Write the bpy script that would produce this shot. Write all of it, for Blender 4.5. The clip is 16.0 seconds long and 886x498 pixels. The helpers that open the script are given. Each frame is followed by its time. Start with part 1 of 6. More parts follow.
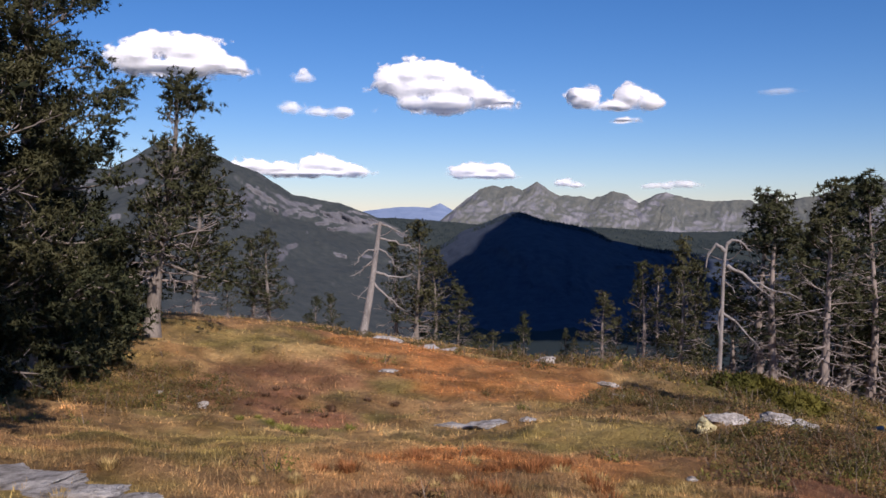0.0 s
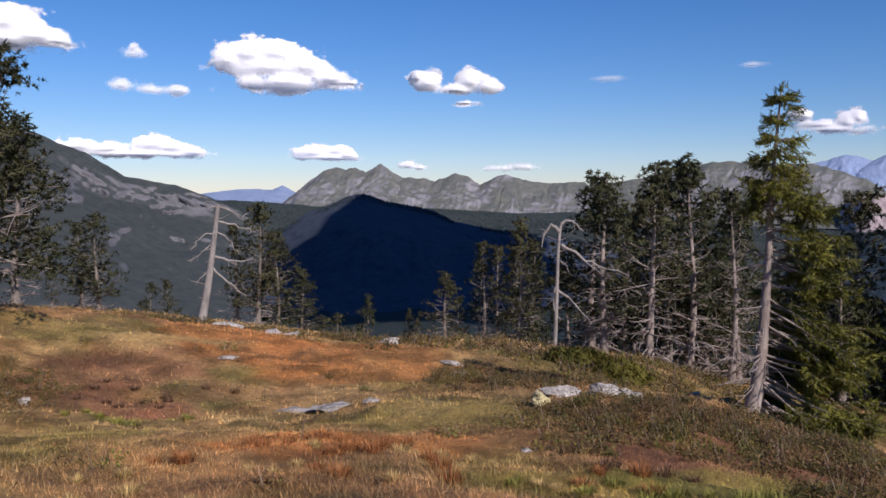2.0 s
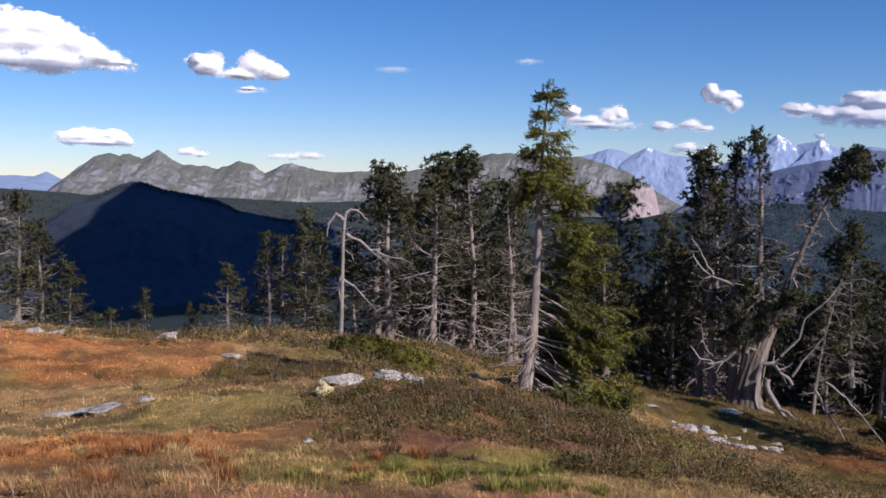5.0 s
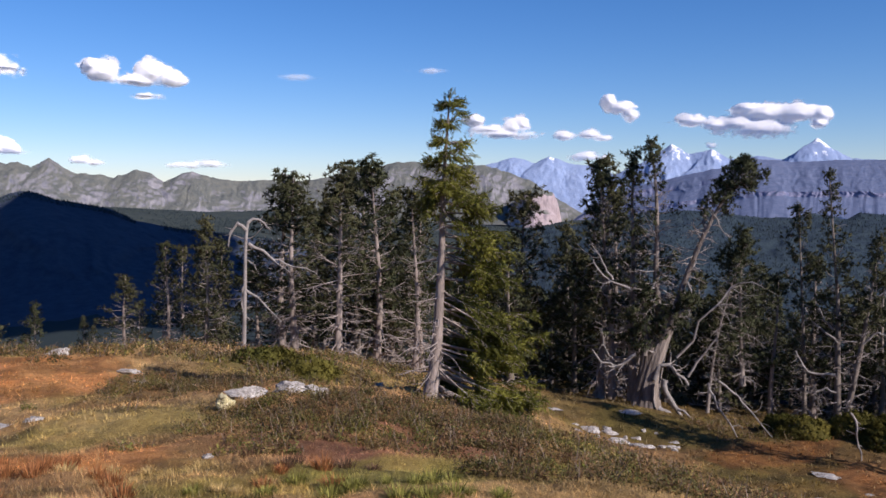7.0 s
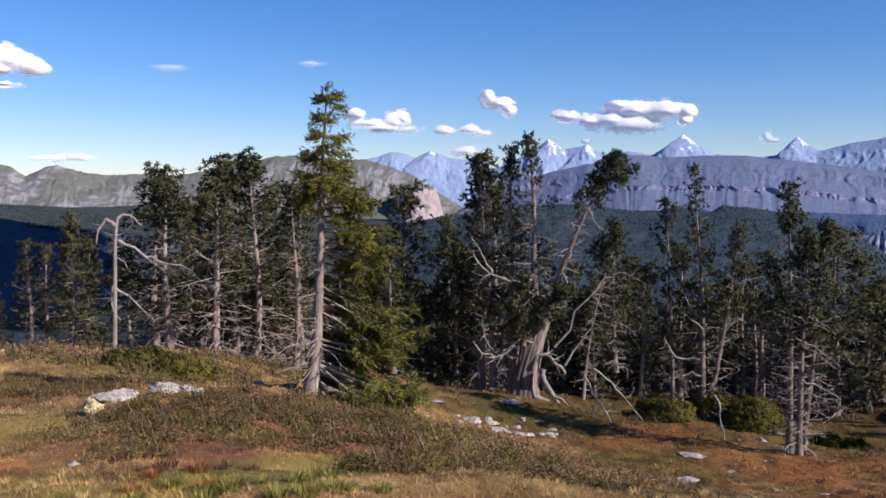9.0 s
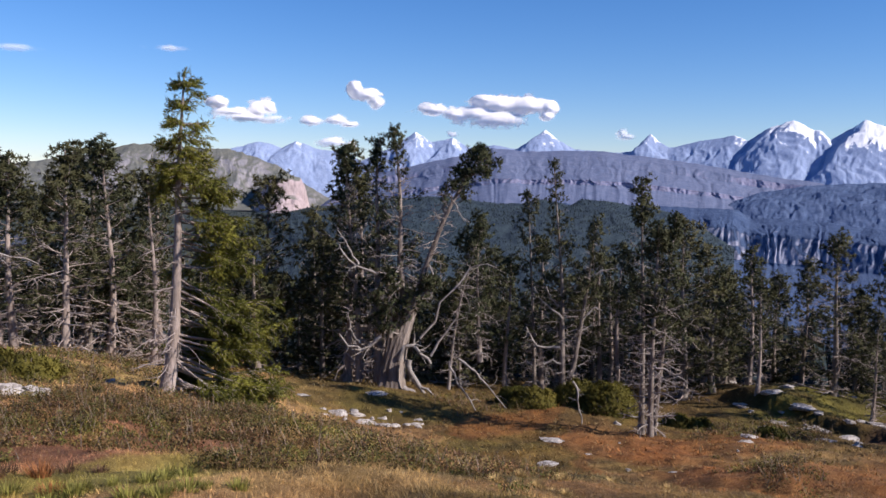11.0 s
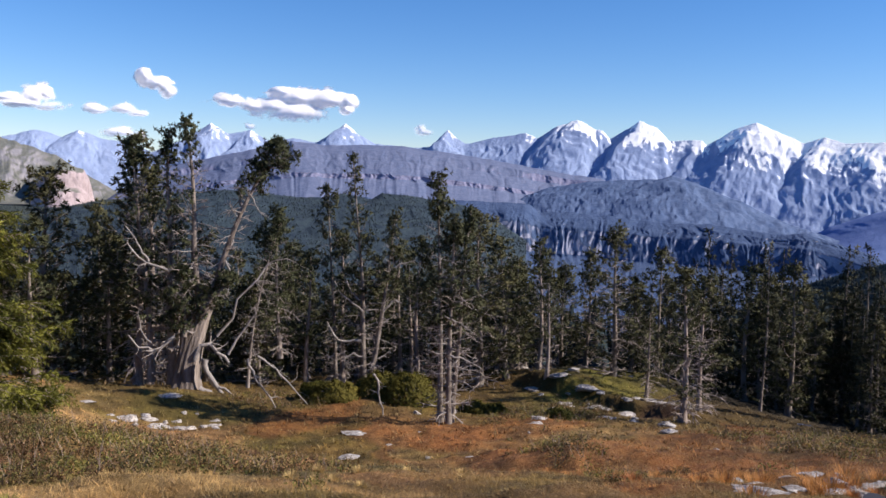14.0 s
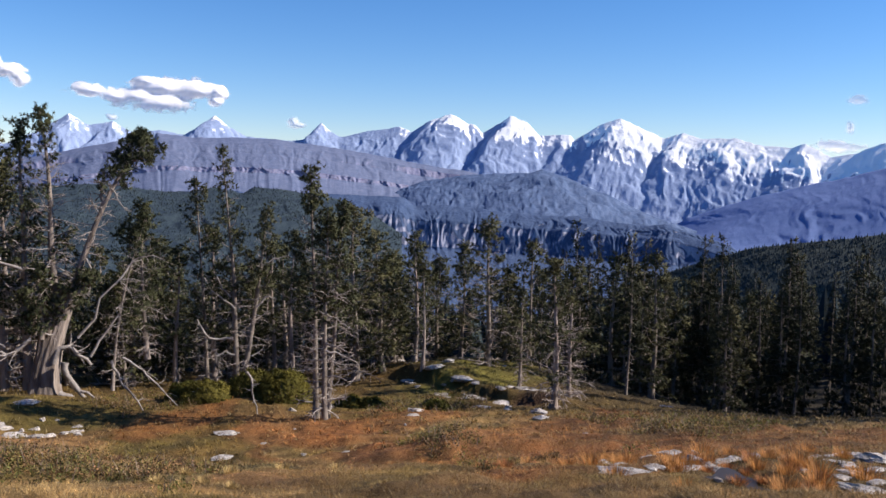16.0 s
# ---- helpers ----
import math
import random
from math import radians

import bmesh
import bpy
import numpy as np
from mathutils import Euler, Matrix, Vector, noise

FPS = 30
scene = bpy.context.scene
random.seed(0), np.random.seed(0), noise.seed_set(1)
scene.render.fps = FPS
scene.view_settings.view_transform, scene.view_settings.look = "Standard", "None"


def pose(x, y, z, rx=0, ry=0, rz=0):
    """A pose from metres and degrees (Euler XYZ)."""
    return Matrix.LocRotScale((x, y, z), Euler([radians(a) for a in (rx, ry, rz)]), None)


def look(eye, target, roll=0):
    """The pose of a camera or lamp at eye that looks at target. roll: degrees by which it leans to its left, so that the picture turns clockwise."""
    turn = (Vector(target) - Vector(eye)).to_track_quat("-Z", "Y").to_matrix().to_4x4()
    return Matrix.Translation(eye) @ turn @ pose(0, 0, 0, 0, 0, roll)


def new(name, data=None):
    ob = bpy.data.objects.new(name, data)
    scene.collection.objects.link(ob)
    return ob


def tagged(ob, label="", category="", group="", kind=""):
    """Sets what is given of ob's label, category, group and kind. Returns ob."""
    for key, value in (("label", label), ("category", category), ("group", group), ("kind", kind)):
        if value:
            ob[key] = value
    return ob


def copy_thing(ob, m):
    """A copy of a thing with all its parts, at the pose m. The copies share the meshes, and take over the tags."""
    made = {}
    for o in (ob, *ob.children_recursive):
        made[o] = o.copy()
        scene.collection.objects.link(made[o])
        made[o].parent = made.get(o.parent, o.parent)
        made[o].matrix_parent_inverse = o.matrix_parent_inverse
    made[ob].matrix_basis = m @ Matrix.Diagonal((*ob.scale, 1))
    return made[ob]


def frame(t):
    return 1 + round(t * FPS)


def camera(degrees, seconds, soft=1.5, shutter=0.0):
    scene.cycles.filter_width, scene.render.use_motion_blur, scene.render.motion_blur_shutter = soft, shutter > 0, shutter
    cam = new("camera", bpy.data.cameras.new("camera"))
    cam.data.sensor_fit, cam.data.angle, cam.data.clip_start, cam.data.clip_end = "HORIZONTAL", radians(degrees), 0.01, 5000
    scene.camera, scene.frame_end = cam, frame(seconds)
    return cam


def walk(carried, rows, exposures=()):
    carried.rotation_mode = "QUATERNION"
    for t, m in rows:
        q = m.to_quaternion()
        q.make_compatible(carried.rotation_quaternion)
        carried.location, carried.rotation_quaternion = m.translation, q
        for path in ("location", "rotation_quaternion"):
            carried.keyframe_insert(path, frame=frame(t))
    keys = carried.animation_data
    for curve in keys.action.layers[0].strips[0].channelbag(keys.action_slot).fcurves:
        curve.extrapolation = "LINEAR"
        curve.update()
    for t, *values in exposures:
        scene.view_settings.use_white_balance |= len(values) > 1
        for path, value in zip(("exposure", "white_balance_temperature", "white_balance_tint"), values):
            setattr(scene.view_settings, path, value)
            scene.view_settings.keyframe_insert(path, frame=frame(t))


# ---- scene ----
# The path: a viewer turns on the spot, the camera held at arm's length.
cam = camera(55.14, 16.0, soft=1.5)
ROWS = [
    (0, 0.000, -0.000, 1.60, -0.00, -2.65, -0.05),
    (0.5, 0.021, -0.001, 1.60, -3.01, -3.46, -0.05),
    (1, 0.040, -0.002, 1.60, -5.80, -3.62, -0.15),
    (1.5, 0.057, -0.004, 1.60, -8.13, -3.70, -0.00),
    (2, 0.073, -0.007, 1.60, -10.48, -3.86, 0.05),
    (2.5, 0.089, -0.010, 1.60, -12.83, -4.14, 0.06),
    (3, 0.106, -0.014, 1.60, -15.39, -4.21, 0.12),
    (3.5, 0.125, -0.020, 1.60, -18.15, -4.32, -0.21),
    (4, 0.143, -0.026, 1.60, -20.90, -4.54, -0.48),
    (4.2, 0.149, -0.029, 1.60, -21.90, -4.54, -0.48),
    (6.5, 0.194, -0.050, 1.60, -28.97, -4.20, -0.29),
    (7, 0.207, -0.058, 1.60, -31.14, -3.94, -0.26),
    (7.5, 0.221, -0.067, 1.60, -33.56, -4.14, -0.33),
    (8, 0.231, -0.074, 1.60, -35.34, -4.24, -0.29),
    (8.5, 0.241, -0.081, 1.60, -37.00, -4.26, -0.16),
    (8.7, 0.245, -0.084, 1.60, -37.80, -4.26, -0.16),
    (10.8, 0.294, -0.129, 1.60, -47.27, -4.75, -0.89),
    (11, 0.298, -0.133, 1.60, -48.07, -4.75, -0.89),
    (11.5, 0.309, -0.146, 1.60, -50.53, -4.46, -0.97),
    (12, 0.317, -0.156, 1.60, -52.40, -4.64, -0.88),
    (12.5, 0.328, -0.171, 1.60, -55.04, -4.69, -0.88),
    (13, 0.340, -0.190, 1.60, -58.32, -4.90, -1.39),
    (13.5, 0.344, -0.196, 1.60, -59.28, -4.54, -1.24),
    (14, 0.351, -0.209, 1.60, -61.47, -4.89, -1.38),
    (14.5, 0.359, -0.225, 1.60, -64.00, -5.20, -1.64),
    (15, 0.367, -0.241, 1.60, -66.51, -5.34, -1.87),
    (15.5, 0.372, -0.254, 1.60, -68.57, -5.44, -1.78),
    (16, 0.376, -0.263, 1.60, -69.89, -5.12, -1.40),
]
walk(cam, [(t, pose(x, y, z, 90 + p, 0, yaw) @ pose(0, 0, 0, 0, 0, -roll)) for t, x, y, z, yaw, p, roll in ROWS],
     exposures=[(0, -0.12, 6400, 20), (3.5, -0.05, 6200, 18), (7, 0.18, 6350, 19), (12.5, 0.48, 6550, 17), (16, 0.6, 6700, 14)])

# ---- sky and sun ----
SUN_AZ, SUN_EL = -159.0, 33.0
world = bpy.data.worlds.new("sky")
scene.world = world
world.use_nodes = True
wn = world.node_tree.nodes
sky = wn.new("ShaderNodeTexSky")
sky.sky_type, sky.sun_disc = "NISHITA", False
sky.sun_elevation, sky.sun_rotation = radians(SUN_EL), radians(-SUN_AZ)
sky.altitude, sky.air_density, sky.dust_density, sky.ozone_density = 1800, 1.15, 0.0, 5.0
wn["Background"].inputs[1].default_value = 0.092
hue = wn.new("ShaderNodeHueSaturation")
hue.inputs["Saturation"].default_value = 1.22
world.node_tree.links.new(sky.outputs[0], hue.inputs["Color"])
cast = wn.new("ShaderNodeMix")
cast.data_type, cast.blend_type = "RGBA", "MULTIPLY"
cast.inputs[0].default_value, cast.inputs[7].default_value = 1.0, (0.97, 0.97, 1.09, 1)
world.node_tree.links.new(hue.outputs[0], cast.inputs[6])
world.node_tree.links.new(cast.outputs[2], wn["Background"].inputs[0])


def bearing(az, d, z=0.0):
    """The place at a bearing (degrees to the left of the first view) and a distance."""
    a = radians(az)
    return Vector((-math.sin(a) * d, math.cos(a) * d, z))


sun = new("sun", bpy.data.lights.new("sun", "SUN"))
sun.data.energy, sun.data.angle, sun.data.color = 5.2, radians(0.6), (1.0, 0.93, 0.82)
sun.matrix_world = look(bearing(SUN_AZ, 100, 100 * math.tan(radians(SUN_EL))), (0, 0, 0))


# ---- noise ----
def hash2(ix, iy, seed):
    h = (ix * 374761393 + iy * 668265263 + seed * 974711) & 0x7FFFFFFF
    h = ((h ^ (h >> 13)) * 1274126177) & 0x7FFFFFFF
    return ((h ^ (h >> 16)) & 0xFFFF) / 65535.0


def value_noise(x, y, seed=0):
    x, y = np.asarray(x, float), np.asarray(y, float)
    ix, iy = np.floor(x).astype(np.int64), np.floor(y).astype(np.int64)
    fx, fy = x - ix, y - iy
    fx, fy = fx * fx * (3 - 2 * fx), fy * fy * (3 - 2 * fy)
    a, b = hash2(ix, iy, seed), hash2(ix + 1, iy, seed)
    c, d = hash2(ix, iy + 1, seed), hash2(ix + 1, iy + 1, seed)
    return (a + (b - a) * fx) * (1 - fy) + (c + (d - c) * fx) * fy


def fbm(x, y, octaves=4, seed=0):
    total, amp, norm = 0.0, 1.0, 0.0
    for o in range(octaves):
        total = total + amp * value_noise(x * 2 ** o + 17 * o, y * 2 ** o - 9 * o, seed + o)
        norm += amp
        amp *= 0.5
    return total / norm * 2 - 1


def ridged(x, y, octaves=5, seed=0):
    total, amp, norm = 0.0, 1.0, 0.0
    for o in range(octaves):
        total = total + amp * (1 - np.abs(value_noise(x * 2 ** o + 5 * o, y * 2 ** o + 3 * o, seed + o) * 2 - 1))
        norm += amp
        amp *= 0.5
    return total / norm


def smooth(a, b, x):
    t = np.clip((x - a) / (b - a), 0, 1)
    return t * t * (3 - 2 * t)


# ---- materials ----
def material(name, rough=0.9):
    m = bpy.data.materials.new(name)
    m.use_nodes = True
    b = m.node_tree.nodes["Principled BSDF"]
    b.inputs["Roughness"].default_value = rough
    b.inputs["Specular IOR Level"].default_value = 0.25
    return m, m.node_tree.nodes, m.node_tree.links, b


def coords(n, l, scale=(1, 1, 1)):
    tc, mp = n.new("ShaderNodeTexCoord"), n.new("ShaderNodeMapping")
    mp.inputs["Scale"].default_value = scale
    l.new(tc.outputs["Object"], mp.inputs["Vector"])
    return mp.outputs[0]


def noise_node(n, l, vector, scale, detail=6, rough=0.6):
    t = n.new("ShaderNodeTexNoise")
    t.inputs["Scale"].default_value, t.inputs["Detail"].default_value, t.inputs["Roughness"].default_value = scale, detail, rough
    l.new(vector, t.inputs["Vector"])
    return t.outputs["Fac"]


def ramp(n, l, fac, stops):
    r = n.new("ShaderNodeValToRGB")
    while len(r.color_ramp.elements) < len(stops):
        r.color_ramp.elements.new(0.5)
    for e, (p, c) in zip(r.color_ramp.elements, stops):
        e.position = p
        e.color = (*c, 1) if len(c) == 3 else c
    l.new(fac, r.inputs[0])
    return r.outputs[0]


def mix(n, l, a, b, fac, kind="MIX"):
    m = n.new("ShaderNodeMix")
    m.data_type, m.blend_type = "RGBA", kind
    for s, v in ((m.inputs[6], a), (m.inputs[7], b), (m.inputs[0], fac)):
        if isinstance(v, (int, float)):
            s.default_value = v
        elif isinstance(v, tuple):
            s.default_value = (*v, 1)
        else:
            l.new(v, s)
    return m.outputs[2]


def arith(n, l, op, a, b, clamp=False):
    m = n.new("ShaderNodeMath")
    m.operation, m.use_clamp = op, clamp
    for s, v in zip(m.inputs, (a, b)):
        if isinstance(v, (int, float)):
            s.default_value = v
        else:
            l.new(v, s)
    return m.outputs[0]


def bump(n, l, bsdf, height, strength, distance):
    b = n.new("ShaderNodeBump")
    b.inputs["Strength"].default_value, b.inputs["Distance"].default_value = strength, distance
    l.new(height, b.inputs["Height"])
    l.new(b.outputs[0], bsdf.inputs["Normal"])


def surface(name, stops, big, fine, rough=0.9, relief=0.5, depth=0.02, stretch=(1, 1, 1)):
    """Two scales of noise over a colour ramp, with a bump."""
    m, n, l, b = material(name, rough)
    v = coords(n, l, stretch)
    col = ramp(n, l, noise_node(n, l, v, big), stops)
    f = noise_node(n, l, v, fine, 8, 0.7)
    col = mix(n, l, col, ramp(n, l, f, [(0.25, (0.55, 0.55, 0.55)), (0.75, (1.3, 1.3, 1.3))]), 1.0, "MULTIPLY")
    l.new(col, b.inputs["Base Color"])
    bump(n, l, b, f, relief, depth)
    return m


def tinted(name, spread=0.35, through_light=0.25, rough=0.7):
    """Leaves and blades: a colour stored on the mesh, varied from blade to blade, with light passing through."""
    m, n, l, b = material(name, rough)
    at = n.new("ShaderNodeAttribute")
    at.attribute_name = "tint"
    geo = n.new("ShaderNodeNewGeometry")
    var = ramp(n, l, geo.outputs["Random Per Island"], [(0, (1 - spread,) * 3), (1, (1 + spread,) * 3)])
    col = mix(n, l, at.outputs["Color"], var, 1.0, "MULTIPLY")
    l.new(col, b.inputs["Base Color"])
    tr, ms = n.new("ShaderNodeBsdfTranslucent"), n.new("ShaderNodeMixShader")
    l.new(col, tr.inputs[0])
    ms.inputs[0].default_value = through_light
    l.new(b.outputs[0], ms.inputs[1])
    l.new(tr.outputs[0], ms.inputs[2])
    l.new(ms.outputs[0], n["Material Output"].inputs[0])
    return m


def foliage(name, dark, light, through_light=0.2):
    """Needles: colour varied from tuft to tuft by a slow noise and from needle to needle."""
    m, n, l, b = material(name, 0.6)
    geo = n.new("ShaderNodeNewGeometry")
    v = coords(n, l)
    col = ramp(n, l, noise_node(n, l, v, 1.1, 3), [(0.3, dark), (0.7, light)])
    col = mix(n, l, col, ramp(n, l, geo.outputs["Random Per Island"], [(0, (0.75,) * 3), (1, (1.25,) * 3)]), 1.0, "MULTIPLY")
    b.inputs["Specular IOR Level"].default_value = 0.1
    ob = n.new("ShaderNodeObjectInfo")
    col = mix(n, l, col, ramp(n, l, ob.outputs["Random"], [(0, (0.8, 0.85, 0.8)), (1, (1.2, 1.1, 1.0))]), 1.0, "MULTIPLY")
    l.new(col, b.inputs["Base Color"])
    tr, ms = n.new("ShaderNodeBsdfTranslucent"), n.new("ShaderNodeMixShader")
    l.new(col, tr.inputs[0])
    ms.inputs[0].default_value = through_light
    l.new(b.outputs[0], ms.inputs[1])
    l.new(tr.outputs[0], ms.inputs[2])
    l.new(ms.outputs[0], n["Material Output"].inputs[0])
    return m


def mountain(name, rock_a, rock_b, veg_a, veg_b, veg_slope, grain, snow=None, stretch=(1, 1, 0.5), relief=6.0):
    """Rock on the steep parts, turf or wood on the gentle ones, old snow over a given height.
    veg_slope: how upright the normal must be for plants; snow: (height of the line, width of its edge, rise of the line for each metre north, its greatest height)."""
    m, n, l, b = material(name, 0.95)
    v = coords(n, l, stretch)
    geo, sep = n.new("ShaderNodeNewGeometry"), n.new("ShaderNodeSeparateXYZ")
    l.new(geo.outputs["Normal"], sep.inputs[0])
    slow, fast = noise_node(n, l, v, grain * 0.25, 5), noise_node(n, l, v, grain * 2.0, 8, 0.7)
    rock = ramp(n, l, fast, [(0.3, rock_a), (0.7, rock_b)])
    veg = ramp(n, l, noise_node(n, l, v, grain * 1.2, 8, 0.75), [(0.35, veg_a), (0.65, veg_b)])
    slope = arith(n, l, "ADD", sep.outputs["Z"], arith(n, l, "MULTIPLY", arith(n, l, "SUBTRACT", slow, 0.5), 0.9))
    fac = arith(n, l, "MULTIPLY", arith(n, l, "SUBTRACT", slope, veg_slope), 6.0, True)
    col = mix(n, l, rock, veg, fac)
    if snow:
        pos = n.new("ShaderNodeSeparateXYZ")
        l.new(geo.outputs["Position"], pos.inputs[0])
        h = arith(n, l, "DIVIDE", arith(n, l, "SUBTRACT", pos.outputs["Z"], arith(n, l, "MINIMUM", snow[3], arith(n, l, "ADD", snow[0], arith(n, l, "MULTIPLY", pos.outputs["Y"], snow[2])))), snow[1])
        h = arith(n, l, "ADD", h, arith(n, l, "MULTIPLY", arith(n, l, "SUBTRACT", noise_node(n, l, v, grain * 0.8, 8, 0.68), 0.5), 6.0))
        lee = arith(n, l, "ADD", arith(n, l, "MULTIPLY", sep.outputs["Z"], 1.6), arith(n, l, "MULTIPLY", sep.outputs["Y"], -2.0))
        fac = arith(n, l, "MULTIPLY", arith(n, l, "ADD", h, arith(n, l, "SUBTRACT", lee, 1.5)), 3.0, True)
        col = mix(n, l, col, (0.86, 0.88, 0.92), fac)
    l.new(col, b.inputs["Base Color"])
    bump(n, l, b, fast, 0.4, relief)
    return m


MAT = {
    "bark": surface("pine_bark", [(0.3, (0.12, 0.095, 0.08)), (0.7, (0.30, 0.26, 0.23))], 3, 25, 0.95, 0.8, 0.02, (1, 1, 0.25)),
    "pale_bark": surface("weathered_pale_bark", [(0.3, (0.19, 0.15, 0.13)), (0.7, (0.40, 0.335, 0.30))], 3, 25, 0.95, 0.8, 0.02, (1, 1, 0.25)),
    "old_bark": surface("furrowed_old_bark", [(0.32, (0.07, 0.055, 0.048)), (0.52, (0.24, 0.20, 0.175)), (0.7, (0.36, 0.31, 0.28))], 1.3, 7, 0.95, 1.0, 0.06, (1, 1, 0.15)),
    "deadwood": surface("silver_deadwood", [(0.3, (0.17, 0.15, 0.14)), (0.7, (0.38, 0.345, 0.325))], 4, 30, 0.9, 0.6, 0.01, (1, 1, 0.3)),
    "twig": surface("grey_brown_twigs", [(0.3, (0.19, 0.155, 0.14)), (0.7, (0.41, 0.35, 0.325))], 4, 30, 0.9, 0.3, 0.005),
    "needle": foliage("pine_needles", (0.036, 0.042, 0.024), (0.090, 0.090, 0.046), 0.13),
    # Darker copy for the right-hand wood: its shade is put into the colour.
    "shaded_needle": foliage("shaded_spruce_needles", (0.020, 0.026, 0.017), (0.054, 0.055, 0.032), 0.1),
    "spruce": foliage("spruce_needles", (0.054, 0.068, 0.020), (0.23, 0.235, 0.050), 0.25),
    "dwarf": foliage("dwarf_pine_needles", (0.075, 0.074, 0.020), (0.15, 0.135, 0.032)),
    # Needles of the far woods, tinted blue for the haze before them.
    "haze_needle": foliage("hazed_conifer_needles", (0.016, 0.029, 0.040), (0.038, 0.054, 0.064), 0.1),
    "stone": surface("pale_limestone", [(0.30, (0.11, 0.095, 0.08)), (0.46, (0.38, 0.345, 0.32)), (0.70, (0.66, 0.615, 0.58))], 5.0, 22, 0.9, 1.0, 0.05),
    "lichen_stone": surface("lichen_covered_limestone", [(0.35, (0.40, 0.36, 0.24)), (0.6, (0.62, 0.54, 0.30)), (0.8, (0.66, 0.63, 0.58))], 3, 14, 0.9, 0.9, 0.03),
    "blade": tinted("grass_blades", 0.4, 0.3),
    "leaf": tinted("shrub_leaves", 0.5, 0.2),
}


def ground_material():
    m, n, l, b = material("alpine_turf", 1.0)
    at = n.new("ShaderNodeAttribute")
    at.attribute_name = "tint"
    v = coords(n, l)
    f = noise_node(n, l, v, 5.0, 10, 0.75)
    col = mix(n, l, at.outputs["Color"], ramp(n, l, f, [(0.3, (0.55, 0.52, 0.5)), (0.7, (1.2, 1.2, 1.2))]), 1.0, "MULTIPLY")
    l.new(col, b.inputs["Base Color"])
    bump(n, l, b, f, 1.0, 0.12)
    return m


MAT["turf"] = ground_material()

# ---- building helpers ----
class Geo:
    """Collects vertices and faces for one mesh."""

    def __init__(self):
        self.v, self.f, self.count, self.c, self.nrm = [], [], 0, [], []

    def add(self, verts, faces, tint=None):
        verts = np.asarray(verts, float).reshape(-1, 3)
        self.v.append(verts)
        self.f.extend((np.asarray(faces) + self.count).tolist())
        self.count += len(verts)
        if tint is not None:
            self.c.append(np.broadcast_to(np.asarray(tint, float), (len(verts), 3)))

    def tube(self, path, radii, sides=5, flute=0.0):
        path, radii = np.asarray(path, float), np.asarray(radii, float)
        n = len(path)
        tan = np.gradient(path, axis=0)
        tan /= np.linalg.norm(tan, axis=1)[:, None] + 1e-9
        ref = np.array([0.0, 0, 1]) if abs(tan[0, 2]) < 0.8 else np.array([1.0, 0, 0])
        a = np.cross(tan, ref)
        a /= np.linalg.norm(a, axis=1)[:, None] + 1e-9
        b = np.cross(tan, a)
        ang = np.arange(sides) / sides * 2 * np.pi
        wave = 1 + flute * (np.sin(ang * 5 + 0.6) + 0.6 * np.sin(ang * 9 + 2) + 0.5 * np.sin(ang * 14))[None, :, None] * (np.linspace(1.3, 0.7, n))[:, None, None]
        ring = path[:, None] + wave * radii[:, None, None] * (np.cos(ang)[None, :, None] * a[:, None] + np.sin(ang)[None, :, None] * b[:, None])
        i, j = np.meshgrid(np.arange(n - 1), np.arange(sides), indexing="ij")
        k = (j + 1) % sides
        faces = np.stack([i * sides + j, i * sides + k, (i + 1) * sides + k, (i + 1) * sides + j], -1).reshape(-1, 4)
        self.add(ring, faces)

    def mesh(self, name, mat, flat=False):
        me = bpy.data.meshes.new(name)
        v = np.concatenate(self.v)
        me.from_pydata(v.tolist(), [], self.f)
        if self.c:
            at = me.color_attributes.new("tint", "FLOAT_COLOR", "POINT")
            c = np.concatenate(self.c)
            at.data.foreach_set("color", np.c_[c, np.ones(len(c))].ravel())
        me.materials.append(mat)
        if not flat:
            me.polygons.foreach_set("use_smooth", np.ones(len(me.polygons), bool))
        me.update()
        if self.nrm:
            me.normals_split_custom_set_from_vertices(np.concatenate(self.nrm).tolist())
        return me


def part(name, geo, mat, parent, label="", flat=False):
    """Links a Geo as one mesh object under a thing."""
    ob = new(name, geo.mesh(name, mat, flat))
    ob.parent = parent
    return tagged(ob, label)


# ---- the ground ----
# The slope on which the viewer stands: (x, y, radius, height) of each mound or hollow.
MOUNDS = [(-3, 8, 9, 3.13), (4, 16, 9, -5.11), (8, 15, 8, 4.78), (10, 9, 9, 0.04), (17, 3, 9, 0.67), (-1, 25, 11, 8.05),
          (-8, 25, 12, -2.23), (7, 31, 10, -3.96), (16, 30, 10, 6.50), (20, 19, 10, -4.40), (30, 13, 11, 0.74), (30, 3, 11, -0.20),
          (29, 33, 10, -1.68), (43, 25, 12, 0.51), (49, 10, 12, -0.40), (-5, 44, 14, 2.93), (10, 54, 18, -0.14), (30, 52, 18, 4.03),
          (68, 22, 18, 3.54), (72, -6, 20, -4.54), (-19, 52, 20, -0.36), (-4, 17, 8, -2.69), (14, 35, 9, -2.32), (55, 20, 9, -1.95)]
# ... and the knoll of the snag, the old pine's mound, the wet hollow.
MOUNDS += [(11.2, 20.6, 1.7, -0.9), (27.5, 29.5, 3, -0.7), (-6, 36, 8, -1.24), (30.6, 31.7, 3.0, 0.5), (11.9, -0.2, 1.1, -0.22)]
